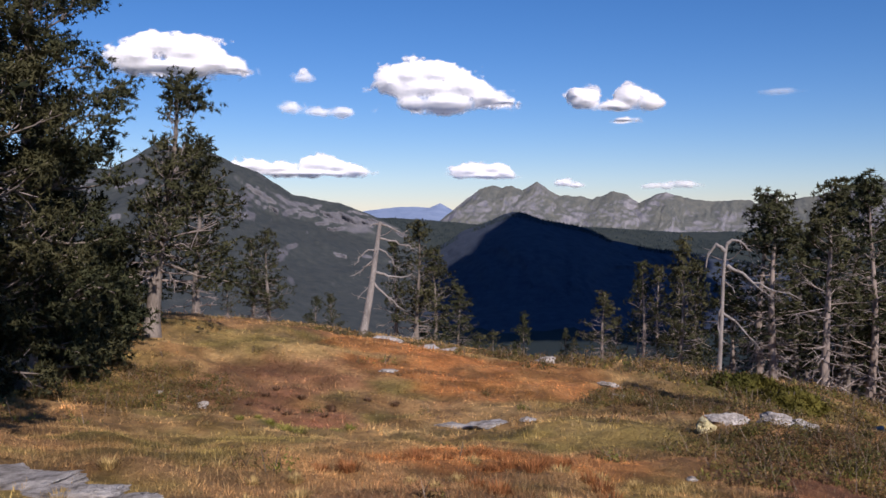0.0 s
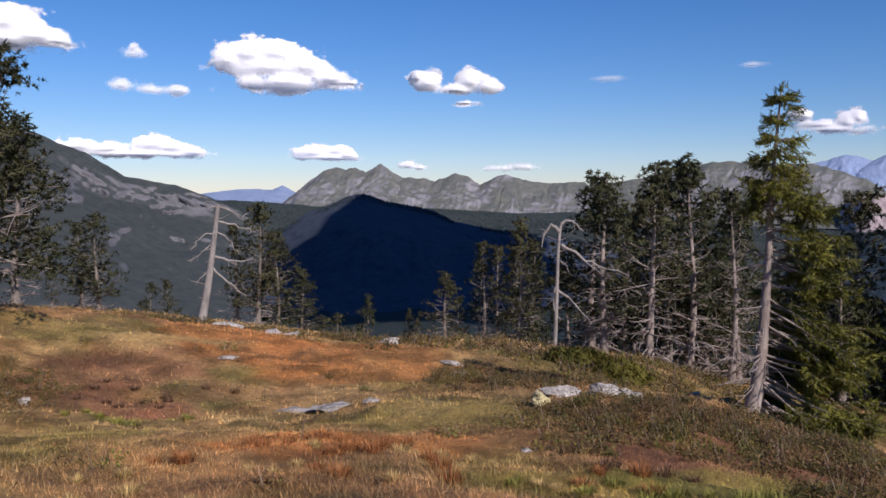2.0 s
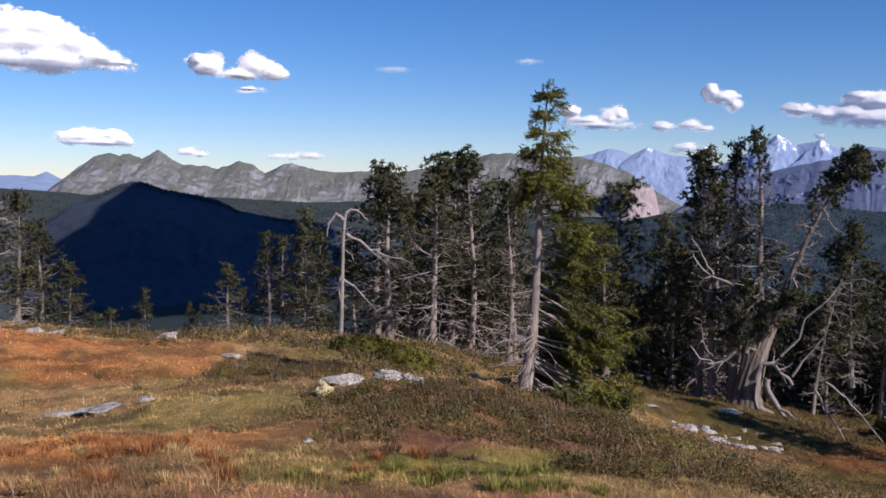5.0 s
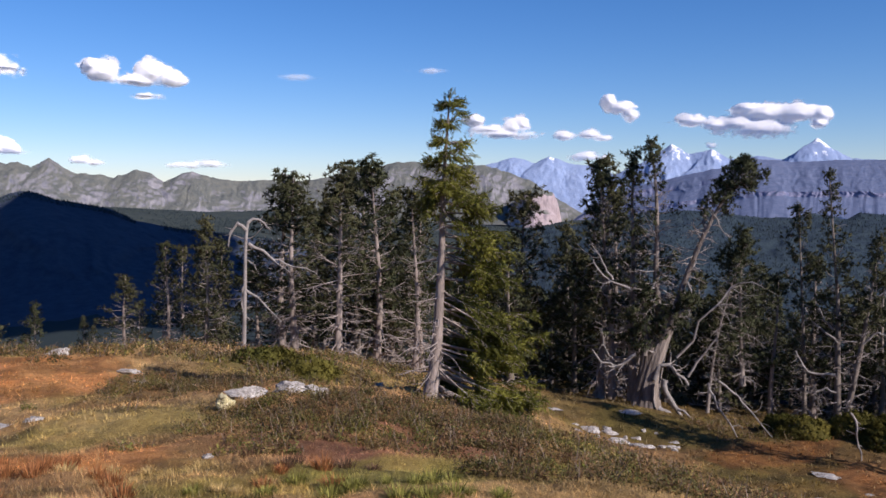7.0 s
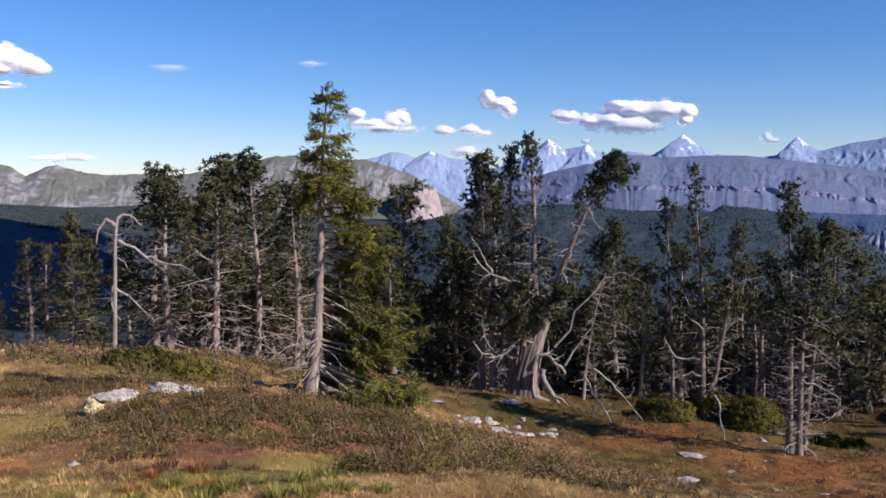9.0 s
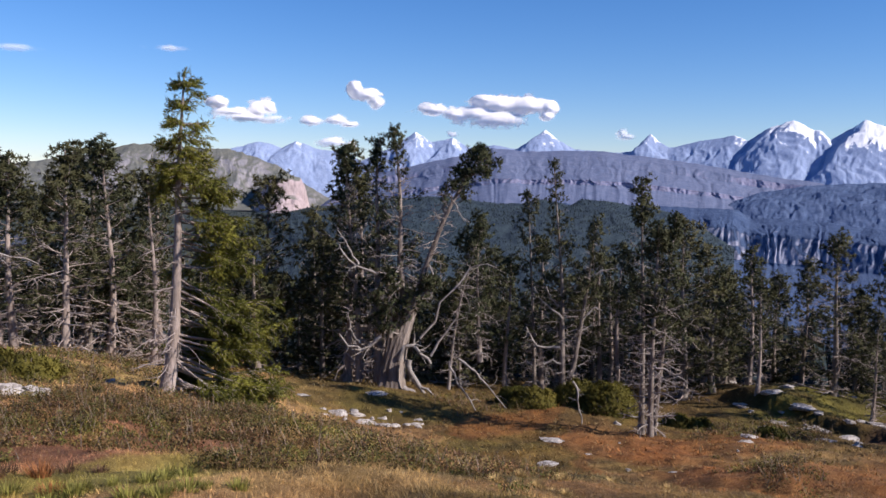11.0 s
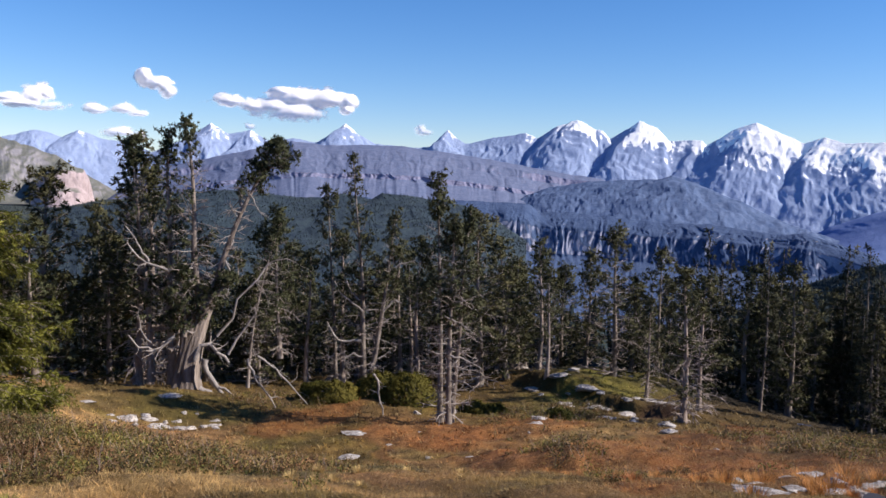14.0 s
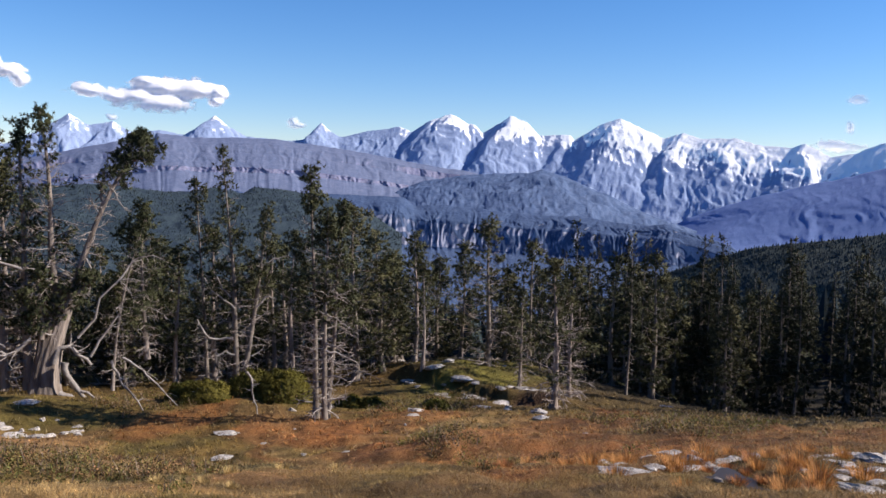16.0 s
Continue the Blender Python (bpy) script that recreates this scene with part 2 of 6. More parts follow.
# Smaller swells and dips.
SWELLS = [(0.3, 17.5, 5, -0.17), (-1, 32, 6, -0.57), (-3, 40, 6, -0.01), (4, 23.5, 5, -0.12), (5.5, 14.5, 4, 0.12), (8.7, 15.5, 3,
          0.37), (-8, 25, 6, -0.07), (-10, 44, 7, 0.42), (27, 29, 5, -0.42), (31.5, 32, 5, 0.60), (35, 35, 7, -0.47), (34, 18, 7,
          0.71), (41, 20, 7, -0.79), (45, 9, 7, -0.09), (54, 16, 7, 1.54), (22, 1, 6, 0.05), (12, -1, 5, 0.59), (14, 33, 6, 0.79), (-9, 26, 5, 0.55), (58, 21, 6, 1.1), (52, 17, 4, 0.5), (62, 15, 5, 0.7), (49, 13.5, 2.2, -0.5), (28.0, 10.4, 1.7, 0.55), (29.2, 8.0, 1.5, 0.3), (20.5, 5.6, 1.6, 0.2), (38.6, 24, 2.2, 0.5),
          (-2.5, 6.5, 4, -0.35), (6, 32, 6, 0.21), (44, 29, 7, 0.18), (17, 15, 6, -0.21), (18, 31, 5, -0.19), (65, -3, 10, -0.16)]


def ground(x, y):
    x, y = np.asarray(x, float), np.asarray(y, float)
    p = -1.773 - 0.164 * x - 0.153 * y
    z = np.where(p > 0, 10 * np.tanh(p / 10), p)
    for mx, my, r, h in MOUNDS + SWELLS:
        z = z + h * np.exp(-((x - mx) ** 2 + (y - my) ** 2) / (2 * r * r))
    d, az = np.hypot(x, y), np.degrees(np.arctan2(-x, y))
    edge = 52 + 38 * smooth(-15, -52, az) + 400 * smooth(-105, -150, az) + 400 * smooth(60, 110, az)
    over = np.maximum(0, d - edge)
    z = z - 0.42 * over * over / (over + 22)
    floor = -235 - 200 * smooth(-42, -62, az) + 14 * fbm(x / 300, y / 300, 3, 5)
    z = np.where(z < floor, floor, z)
    rough = smooth(3, 8, d)
    z = z + rough * (0.16 * fbm(x / 2.2, y / 2.2, 3, 11) + 0.10 * fbm(x / 0.7, y / 0.7, 2, 12) * smooth(60, 20, d))
    lump = value_noise(x / 0.55 + 3, y / 0.55, 16) * value_noise(x / 1.3, y / 1.3 + 8, 17)
    z = z + 0.13 * smooth(3, 7, d) * smooth(46, 30, d) * (lump - 0.25)
    z = z + 0.22 * smooth(-40, -60, az) * smooth(8, 14, d) * smooth(70, 50, d) * (ridged(x / 1.7, y / 1.7, 3, 15) - 0.5)
    # A ledge of rock and peat under the mossy bank, shaped for the shadow band.
    along = (x - 44.0) * 0.45 + (y - 9.0) * 0.893
    across = (x - 44.0) * 0.893 - (y - 9.0) * 0.45 + 0.5 * fbm(x / 1.5, y / 1.5, 3, 18)
    z = z + 0.75 * smooth(-0.25, 0.35, across) * smooth(5.0, 1.0, across) * smooth(-1.0, 1.5, along) * smooth(15.5, 12.0, along)
    return z + 3.0 * smooth(60, 200, d) * fbm(x / 25, y / 25, 3, 13)


STRAW, OLIVE, ORANGE = np.array((0.45, 0.325, 0.13)), np.array((0.215, 0.185, 0.050)), np.array((0.45, 0.195, 0.058))
HEATH, GREEN, DRAB = np.array((0.27, 0.125, 0.07)), np.array((0.23, 0.23, 0.045)), np.array((0.36, 0.225, 0.095))
RUSSET, PEAT_SHADE, SAGE = np.array((0.40, 0.18, 0.058)), np.array((0.13, 0.075, 0.05)), np.array((0.16, 0.15, 0.055))
MOSS = np.array((0.155, 0.135, 0.032))
# Floor of the distant woods, its blue put in for haze.
HAZED_WOOD_FLOOR = np.array((0.020, 0.032, 0.032))
# Patches of sedge turned orange by autumn, of red heath and of fresh green: (x, y, half width, half depth, colour).
# The peat patches along the ledge also paint the shadow band on the bank.
PATCHES = [(31.4, 23.2, 2.4, 3.0, ORANGE * 1.15), (30.6, 15.8, 2.6, 2.4, ORANGE * 1.1), (24.5, 4.2, 6.0, 3.2, ORANGE * 0.95), (12.6, 2.4, 2.4, 1.3, ORANGE), (37, 5.4, 4.0, 1.8, SAGE),
           (30.4, 29.3, 3.2, 3.0, MOSS), (27.6, 11.6, 1.6, 1.6, PEAT_SHADE), (6.6, 6.5, 1.4, 0.8, STRAW), (46.5, 14.8, 1.2, 1.8, PEAT_SHADE), (44.6, 10.8, 1.0, 1.8, PEAT_SHADE), (52, 17.5, 4.0, 3.5, GREEN * 0.8), (9.6, 25.5, 4.0, 4.0, OLIVE), (5.2, 10.5, 2.6, 1.8, HEATH * 0.9), (4.6, 13.5, 2.2, 2.0, DRAB * 0.8), (2.6, 14.2, 2.2, 2.4, OLIVE * 1.1), (2.4, 11.2, 1.6, 1.4, DRAB * 0.85),
           (2.2, 24, 4.2, 4.5, ORANGE), (-1.8, 30, 4.0, 5.0, ORANGE), (-4.1, 19.6, 2.8, 3.5, HEATH), (0.9, 10.5, 2.4, 1.5, ORANGE),
           (30.8, 19.0, 9, 4, RUSSET), (27.4, 7.1, 9, 5, RUSSET), (26.3, -1.6, 7, 6, RUSSET), (19.9, 3.9, 3.0, 1.0, PEAT_SHADE), (47.5, 16.4, 6, 4, MOSS), (38.3, 20.0, 5, 2.5, MOSS), (26.7, 19.6, 5, 3, MOSS), (36.2, 3.4, 6, 3, STRAW * 0.6), (30.3, 23.2, 4, 2.5, MOSS), (11.1, 7.1, 3.0, 1.5, SAGE), (13.9, 10.0, 2.5, 1.5, SAGE), (14.3, 0.9, 2.5, 1.0, RUSSET), (34, 14.5, 8, 2.6, ORANGE * 0.8), (24, 6.0, 6, 2.2, ORANGE * 0.8), (33, 24.5, 5, 1.6, ORANGE * 0.75), (40, 5.5, 8, 2.0, ORANGE * 0.7), (21, 9.5, 4, 1.6, STRAW), (18.0, 6.2, 3.5, 1.2, STRAW),
           (16.0, 32.3, 3, 3, GREEN), (56.3, 15.2, 10, 5, GREEN), (-2.9, 15.7, 1.0, 0.9, GREEN),
           (4.4, 7.9, 3.5, 0.9, GREEN)]


def tint(x, y):
    """The turf's colour at a place."""
    a = smooth(-0.45, 0.45, fbm(x / 3.5, y / 3.5, 4, 21))[..., None]
    b = smooth(-0.1, 0.5, fbm(x / 1.3 + 40, y / 1.3, 5, 22))[..., None]
    e = smooth(0.05, 0.4, fbm(x / 0.8 - 11, y / 1.1, 4, 26))[..., None]
    c = smooth(0.0, 0.5, fbm(x / 6 - 20, y / 6, 3, 23))[..., None]
    col = DRAB * (1 - a) + STRAW * a
    col = col * (1 - 0.8 * b) + OLIVE * 0.8 * b
    col = col * (1 - 0.42 * c) + HEATH * 0.42 * c
    col = col * (1 - 0.22 * e) + RUSSET * 0.22 * e
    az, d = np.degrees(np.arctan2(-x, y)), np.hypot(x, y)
    # Mossy olive turf beyond 40 m, darkened further for the tree shadow on it.
    moss_shade = (smooth(36, 44, d + 4 * fbm(x / 4, y / 4, 3, 27)) * smooth(-32, -42, az) * smooth(-176, -140, az))[..., None]
    col = col * (1 - 0.8 * moss_shade) + 0.40 * OLIVE * 0.8 * moss_shade
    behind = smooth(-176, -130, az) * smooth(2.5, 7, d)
    # Olive and russet mixed in to the right, dimmed to stand for shade.
    dimmed = (smooth(-31, -54, az) * behind)[..., None]
    col = col * (1 - 0.35 * dimmed) + 0.35 * dimmed * (0.5 * OLIVE + 0.4 * RUSSET)
    rim, mottle = 1.3 * fbm(x / 2.4, y / 2.4, 4, 24), 0.70 + 0.3 * fbm(x * 1.3, y * 1.3, 3, 25)
    for px, py, rx, ry, colour in PATCHES:
        q = ((x - px) / rx) ** 2 + ((y - py) / ry) ** 2 + rim
        w = (smooth(1.15, 0.45, q) * mottle)[..., None]
        w = np.clip(w, 0, 1)
        col = col * (1 - w) + colour * w
    grain = (0.64 + 0.74 * smooth(-0.45, 0.45, fbm(x / 0.6, y / 0.6, 4, 29)))[..., None]
    col = col * grain * np.array((1.06, 0.97, 0.98))
    # The right side is dimmed again towards the wood, as painted shade.
    col = col * (1 - 0.36 * dimmed) * (1 - 0.3 * smooth(-68, -84, az) * behind)[..., None]
    # Dark litter by the right-hand wood, with the forest's shade in its colour.
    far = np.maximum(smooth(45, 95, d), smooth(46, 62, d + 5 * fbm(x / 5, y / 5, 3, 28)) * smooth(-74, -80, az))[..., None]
    floor = HAZED_WOOD_FLOOR + (np.array((0.040, 0.032, 0.020)) - HAZED_WOOD_FLOOR) * smooth(140, 90, d)[..., None]
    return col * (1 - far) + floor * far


def build_ground():
    az = np.radians(np.concatenate([np.arange(-180, -110, 4), np.arange(-110, 42, 0.28), np.arange(42, 180, 4)]))
    rad = np.concatenate([[0.0], np.geomspace(1.0, 60, 330), np.geomspace(61.5, 4900, 110)])
    A, Rr = np.meshgrid(az, rad)
    x, y = -np.sin(A) * Rr, np.cos(A) * Rr
    z = ground(x, y)
    n, m = len(rad), len(az)
    i, j = np.meshgrid(np.arange(n - 1), np.arange(m), indexing="ij")
    k = (j + 1) % m
    faces = np.stack([i * m + j, i * m + k, (i + 1) * m + k, (i + 1) * m + j], -1).reshape(-1, 4)
    g = Geo()
    g.add(np.stack([x, y, z], -1), faces)
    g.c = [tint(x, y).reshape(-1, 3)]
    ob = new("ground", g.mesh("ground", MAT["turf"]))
    tagged(ob, "autumn alpine turf falling away into wooded valleys", "ground", kind="structure")


build_ground()


# ---- mountains ----
def ridge(name, label, skyline, dist, foot, mat, depth=0.35, gully=60.0, size=400.0, jag=4.0, spur=1.0, profile=None, seed=1, nu=420, nv=60):
    """A mountain ridge with gullied flanks. skyline: bearings and elevations of its crest; foot: height of its base;
    depth: how far its flank comes forward, as a share of the distance; profile: pairs (share forward, share down)."""
    sk = np.array(skyline)[::-1]
    az = np.linspace(sk[0, 0], sk[-1, 0], nu)
    el = np.interp(az, sk[:, 0], sk[:, 1])
    s = np.radians(az) * dist
    zc = 1.6 + dist * np.tan(np.radians(el)) + jag * (ridged(s / 55, 0 * s + seed, 5, seed) - 0.6) * 1.6
    prof = np.array(profile or [(0, 0), (0.25, 0.32), (0.6, 0.72), (1, 1)])
    v = np.linspace(0, 1, nv)
    fwd = np.interp(v, np.linspace(0, 1, len(prof)), prof[:, 0])
    dwn = np.interp(v, np.linspace(0, 1, len(prof)), prof[:, 1])
    S, Vv = np.meshgrid(s, v)
    Z0, FW, DW = np.meshgrid(zc, v)[0], np.meshgrid(s, fwd)[1], np.meshgrid(s, dwn)[1]
    amp = smooth(0, 0.35, Vv)
    # Away from the crest the line of peaks softens into shoulders, and each peak sends a spur forward.
    step = s[1] - s[0]
    soft = []
    for q in v:
        wide = max(1.0, abs((8 + 240 * q) * spur / step))
        k = np.arange(-int(3 * wide) - 1, int(3 * wide) + 2)
        ker = np.exp(-0.5 * (k / wide) ** 2)
        soft.append(np.convolve(np.pad(zc, len(k) // 2, mode="edge"), ker / ker.sum(), "valid") if q > 0 else zc)
    Zs = np.array(soft)
    bend = 0.6 * fbm(S / size, Vv * 4, 4, seed + 7)
    carve = ridged(S / size + 1.4 * bend, Vv * 1.1 + seed, 5, seed) - 0.6
    fine = ridged(S / size * 4 + 3.5 * bend, Vv * 3.2, 5, seed + 3) - 0.6
    r = dist * (1 - depth * FW) - gully * (2.4 * amp * carve + 1.1 * smooth(0, 0.08, Vv) * fine) - 1.3 * amp * (Zs - Zs.mean(1)[:, None])
    r = np.minimum(r, dist * (1 - 0.5 * depth * FW))
    z = Zs + (foot - Zs) * DW + amp * gully * 0.45 * carve * (1 - Vv)
    A = np.meshgrid(np.radians(az), v)[0]
    rows = [np.stack([-np.sin(A) * r, np.cos(A) * r, z], -1)]
    back = np.stack([-np.sin(A[0]) * (dist * 1.1), np.cos(A[0]) * (dist * 1.1), np.minimum(zc - 60, zc * 0.5 + foot * 0.5)], -1)
    pts = np.concatenate([back[None], rows[0]])
    n, m = pts.shape[:2]
    i, j = np.meshgrid(np.arange(n - 1), np.arange(m - 1), indexing="ij")
    faces = np.stack([i * m + j, i * m + j + 1, (i + 1) * m + j + 1, (i + 1) * m + j], -1).reshape(-1, 4)[:, ::-1]
    g = Geo()
    g.add(pts, faces)
    ob = new(name, g.mesh(name, mat, flat=False))
    tagged(ob, label, "mountain", kind="structure")
    return pts[1:]


def alp(name, label, skyline, dist, foot, mat, reach, steep, lean, rough, size, jag, seed, nu, nv):
    """A high range: every peak of the crest sends a pyramid of ribs and faces forward.
    reach: depth of the flank; steep: its slope; lean: how far the ribs stray to one side."""
    sk = np.array(skyline)[::-1]
    az = np.linspace(sk[0, 0], sk[-1, 0], nu)
    s = np.radians(az) * dist
    zc = 1.6 + dist * np.tan(np.radians(np.interp(az, sk[:, 0], sk[:, 1]))) + jag * (ridged(s / 45, 0 * s + seed, 5, seed) - 0.6) * 1.6
    q = reach * np.linspace(0, 1, nv) ** 1.35
    rows = []
    for d in q:
        grow = min(1.0, d / 60)
        stray = s + lean * d + grow * 0.6 * size * fbm(s / size + 7, 0 * s + d / size, 4, seed + 2)
        cone = (zc[None, :] - steep * np.sqrt((stray[:, None] - s[None, :]) ** 2 + d * d)).max(1) if d > 0 else zc
        rib = ridged(stray / size * 1.1, 0 * s + d / size * 0.9 + seed, 6, seed + 4) - 0.62
        fine = ridged(stray / size * 6, 0 * s + d / size * 4.5, 4, seed + 8) - 0.6
        z = cone + grow * rough * (rib + 0.35 * fine)
        z = foot + np.logaddexp((z - foot) / 25, 0) * 25
        a = s / dist
        rows.append(np.stack([-np.sin(a) * (dist - d), np.cos(a) * (dist - d), z], -1))
    a = s / dist
    back = np.stack([-np.sin(a) * dist * 1.08, np.cos(a) * dist * 1.08, np.minimum(zc - 60, zc * 0.5 + foot * 0.5)], -1)
    pts = np.stack([back] + rows)
    n, m = pts.shape[:2]
    i, j = np.meshgrid(np.arange(n - 1), np.arange(m - 1), indexing="ij")
    faces = np.stack([i * m + j, i * m + j + 1, (i + 1) * m + j + 1, (i + 1) * m + j], -1).reshape(-1, 4)[:, ::-1]
    g = Geo()
    g.add(pts, faces)
    tagged(new(name, g.mesh(name, mat)), label, "mountain", kind="structure")


# Distance haze is put into these base colours: farther slopes are bluer.
scree = mountain("scree_and_wood", (0.095, 0.095, 0.115), (0.175, 0.17, 0.18), (0.034, 0.043, 0.047), (0.066, 0.073, 0.070), 0.56, 0.03)
wooded = mountain("wooded_slope", (0.05, 0.06, 0.06), (0.10, 0.10, 0.09), (0.022, 0.032, 0.034), (0.050, 0.060, 0.050), 0.1, 0.03)
# Wood in the valley, its green shifted to blue for haze.
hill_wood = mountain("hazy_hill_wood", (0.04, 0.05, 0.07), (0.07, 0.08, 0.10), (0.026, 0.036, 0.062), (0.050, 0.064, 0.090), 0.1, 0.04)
grey_alp = mountain("grey_green_alp", (0.12, 0.125, 0.155), (0.29, 0.275, 0.285), (0.085, 0.095, 0.095), (0.15, 0.15, 0.13), 0.60, 0.02)
haze_alp = mountain("hazed_grey_rock", (0.20, 0.27, 0.44), (0.33, 0.40, 0.56), (0.20, 0.27, 0.42), (0.26, 0.33, 0.48), 0.55, 0.010)
high_alp = mountain("hazed_snowy_rock", (0.19, 0.26, 0.43), (0.29, 0.365, 0.54), (0.21, 0.28, 0.45), (0.27, 0.34, 0.50), 0.55, 0.02, snow=(0, 60, 0.165, 250), relief=12.0)
terrace = mountain("hazed_terraced_rock", (0.135, 0.15, 0.26), (0.26, 0.255, 0.35), (0.085, 0.115, 0.205), (0.14, 0.165, 0.255), 0.55, 0.03, stretch=(1, 1, 0.3), relief=5.0)
# Cliffs, dome and shoulder: the blue in wood and rock is painted haze.
cliffed = mountain("hazed_wooded_cliffs", (0.17, 0.20, 0.32), (0.44, 0.43, 0.50), (0.028, 0.054, 0.125), (0.064, 0.100, 0.185), 0.12, 0.035, stretch=(1, 1, 0.45), relief=9.0)
dome_wood = mountain("hazed_green_crags", (0.11, 0.14, 0.24), (0.21, 0.235, 0.34), (0.044, 0.080, 0.17), (0.105, 0.15, 0.255), 0.42, 0.03, stretch=(1, 1, 0.4), relief=8.0)
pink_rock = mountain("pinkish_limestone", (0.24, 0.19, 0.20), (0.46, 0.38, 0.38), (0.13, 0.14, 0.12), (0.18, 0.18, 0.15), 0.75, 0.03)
haze_forest = mountain("hazed_green_wood", (0.03, 0.05, 0.08), (0.05, 0.07, 0.10), (0.010, 0.022, 0.040), (0.040, 0.060, 0.070), 0.2, 0.03)
haze_wood = mountain("hazed_wooded_slope", (0.10, 0.16, 0.34), (0.155, 0.21, 0.40), (0.095, 0.155, 0.33), (0.13, 0.19, 0.385), 0.2, 0.014)

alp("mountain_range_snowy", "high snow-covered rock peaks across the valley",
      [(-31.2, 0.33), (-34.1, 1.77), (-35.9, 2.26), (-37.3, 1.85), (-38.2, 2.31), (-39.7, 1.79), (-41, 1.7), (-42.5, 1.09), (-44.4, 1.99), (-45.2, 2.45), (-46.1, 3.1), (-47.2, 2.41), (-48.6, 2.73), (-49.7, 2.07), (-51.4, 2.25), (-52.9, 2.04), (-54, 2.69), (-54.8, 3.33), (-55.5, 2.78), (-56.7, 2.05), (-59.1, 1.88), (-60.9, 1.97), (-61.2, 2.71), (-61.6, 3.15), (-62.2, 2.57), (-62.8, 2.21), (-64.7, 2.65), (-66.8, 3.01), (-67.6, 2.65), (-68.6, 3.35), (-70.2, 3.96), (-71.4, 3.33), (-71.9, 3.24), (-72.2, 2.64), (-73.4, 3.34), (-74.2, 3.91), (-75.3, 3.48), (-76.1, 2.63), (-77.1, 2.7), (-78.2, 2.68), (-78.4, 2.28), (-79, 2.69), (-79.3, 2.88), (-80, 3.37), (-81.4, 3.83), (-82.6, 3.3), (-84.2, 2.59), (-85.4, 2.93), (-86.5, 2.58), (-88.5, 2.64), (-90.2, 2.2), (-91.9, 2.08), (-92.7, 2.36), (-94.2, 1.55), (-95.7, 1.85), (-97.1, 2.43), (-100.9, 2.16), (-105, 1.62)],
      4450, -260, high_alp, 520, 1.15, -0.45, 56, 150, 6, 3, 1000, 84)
alp("mountain_range_grey", "grey-green rocky mountain chain with pale screes",
      [(0.2, -0.71), (-0.6, -0.13), (-1.7, 0.82), (-2.5, 1.39), (-3.3, 1.65), (-4, 1.46), (-4.6, 1.65), (-5.3, 1.27), (-6.3, 1.88), (-7, 1.38), (-7.8, 1.01), (-9.3, 0.89), (-10, 0.74), (-11.3, 1.26), (-12.2, 1), (-13, 0.44), (-14, 0.99), (-14.7, 1.17), (-15.8, 0.8), (-17.6, 0.54), (-19.9, 0.68), (-19.9, 0.37), (-22.5, 0.68), (-24.8, 1.06), (-28.1, 1.92), (-29.9, 1.88), (-32.1, 1.72), (-34, 1.7), (-34.2, 1.64), (-35.5, 1.25), (-37, 0.69), (-38, 0.01), (-39.3, -0.81), (-40.8, -1.74)],
      3900, -140, grey_alp, 380, 0.85, -0.2, 34, 120, 7, 9, 760, 64)
ridge("mountain_range_hazy", "far hills on the horizon, tinted blue for haze",
      [(8.5, -0.03), (5.5, -0.14), (3.6, 0.13), (2.1, 0.21), (0.9, 0.13), (0.2, 0.44), (-0.6, -0.02), (-4.4, -0.32), (-8.2, -0.69)], 4300, -120, haze_alp, 0.2, 20, 200, 3, seed=14, nu=160)
A_MOUNT = ridge("mountain_left", "scree-topped mountain with wooded lower slopes",
      [(40.5, 1.17), (33.2, 2.25), (27.5, 2.89), (24.4, 2.8), (21.5, 2.51), (19.8, 3.42), (18.5, 4.28), (17.1, 3.95), (15.4, 3.7), (14.3, 3.28), (13.4, 2.85), (12.3, 2.46), (11.1, 1.72), (10, 0.98), (8.8, 0.76), (7, 0.47), (5.5, -0.1), (4.5, -0.48), (3.2, -1.09), (1.7, -2.23)],
      2500, -240, scree, 0.5, 60, 300, 4, seed=21, profile=[(0, 0), (0.12, 0.30), (0.45, 0.62), (1, 1)])
ridge("terraced_range", "long terraced mountain of grey rock bands, tinted purple-blue for haze",
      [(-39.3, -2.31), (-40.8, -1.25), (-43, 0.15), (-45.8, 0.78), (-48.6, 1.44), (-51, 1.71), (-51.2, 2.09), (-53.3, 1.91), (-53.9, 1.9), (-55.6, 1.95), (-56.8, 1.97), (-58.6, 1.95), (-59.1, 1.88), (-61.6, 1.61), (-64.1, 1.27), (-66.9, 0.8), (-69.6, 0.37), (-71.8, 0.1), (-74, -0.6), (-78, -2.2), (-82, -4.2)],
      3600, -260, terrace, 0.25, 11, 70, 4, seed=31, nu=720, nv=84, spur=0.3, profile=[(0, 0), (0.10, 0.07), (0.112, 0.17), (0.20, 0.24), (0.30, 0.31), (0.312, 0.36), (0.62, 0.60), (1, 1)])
alp("wooded_dome", "green wooded mountain dome with grey crags, tinted blue for haze",
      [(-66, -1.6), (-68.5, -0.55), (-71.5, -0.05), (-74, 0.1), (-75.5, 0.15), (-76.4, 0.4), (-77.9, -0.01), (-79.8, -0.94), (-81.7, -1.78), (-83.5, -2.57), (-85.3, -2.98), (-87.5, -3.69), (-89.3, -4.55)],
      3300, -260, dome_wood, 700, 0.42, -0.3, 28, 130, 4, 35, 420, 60)
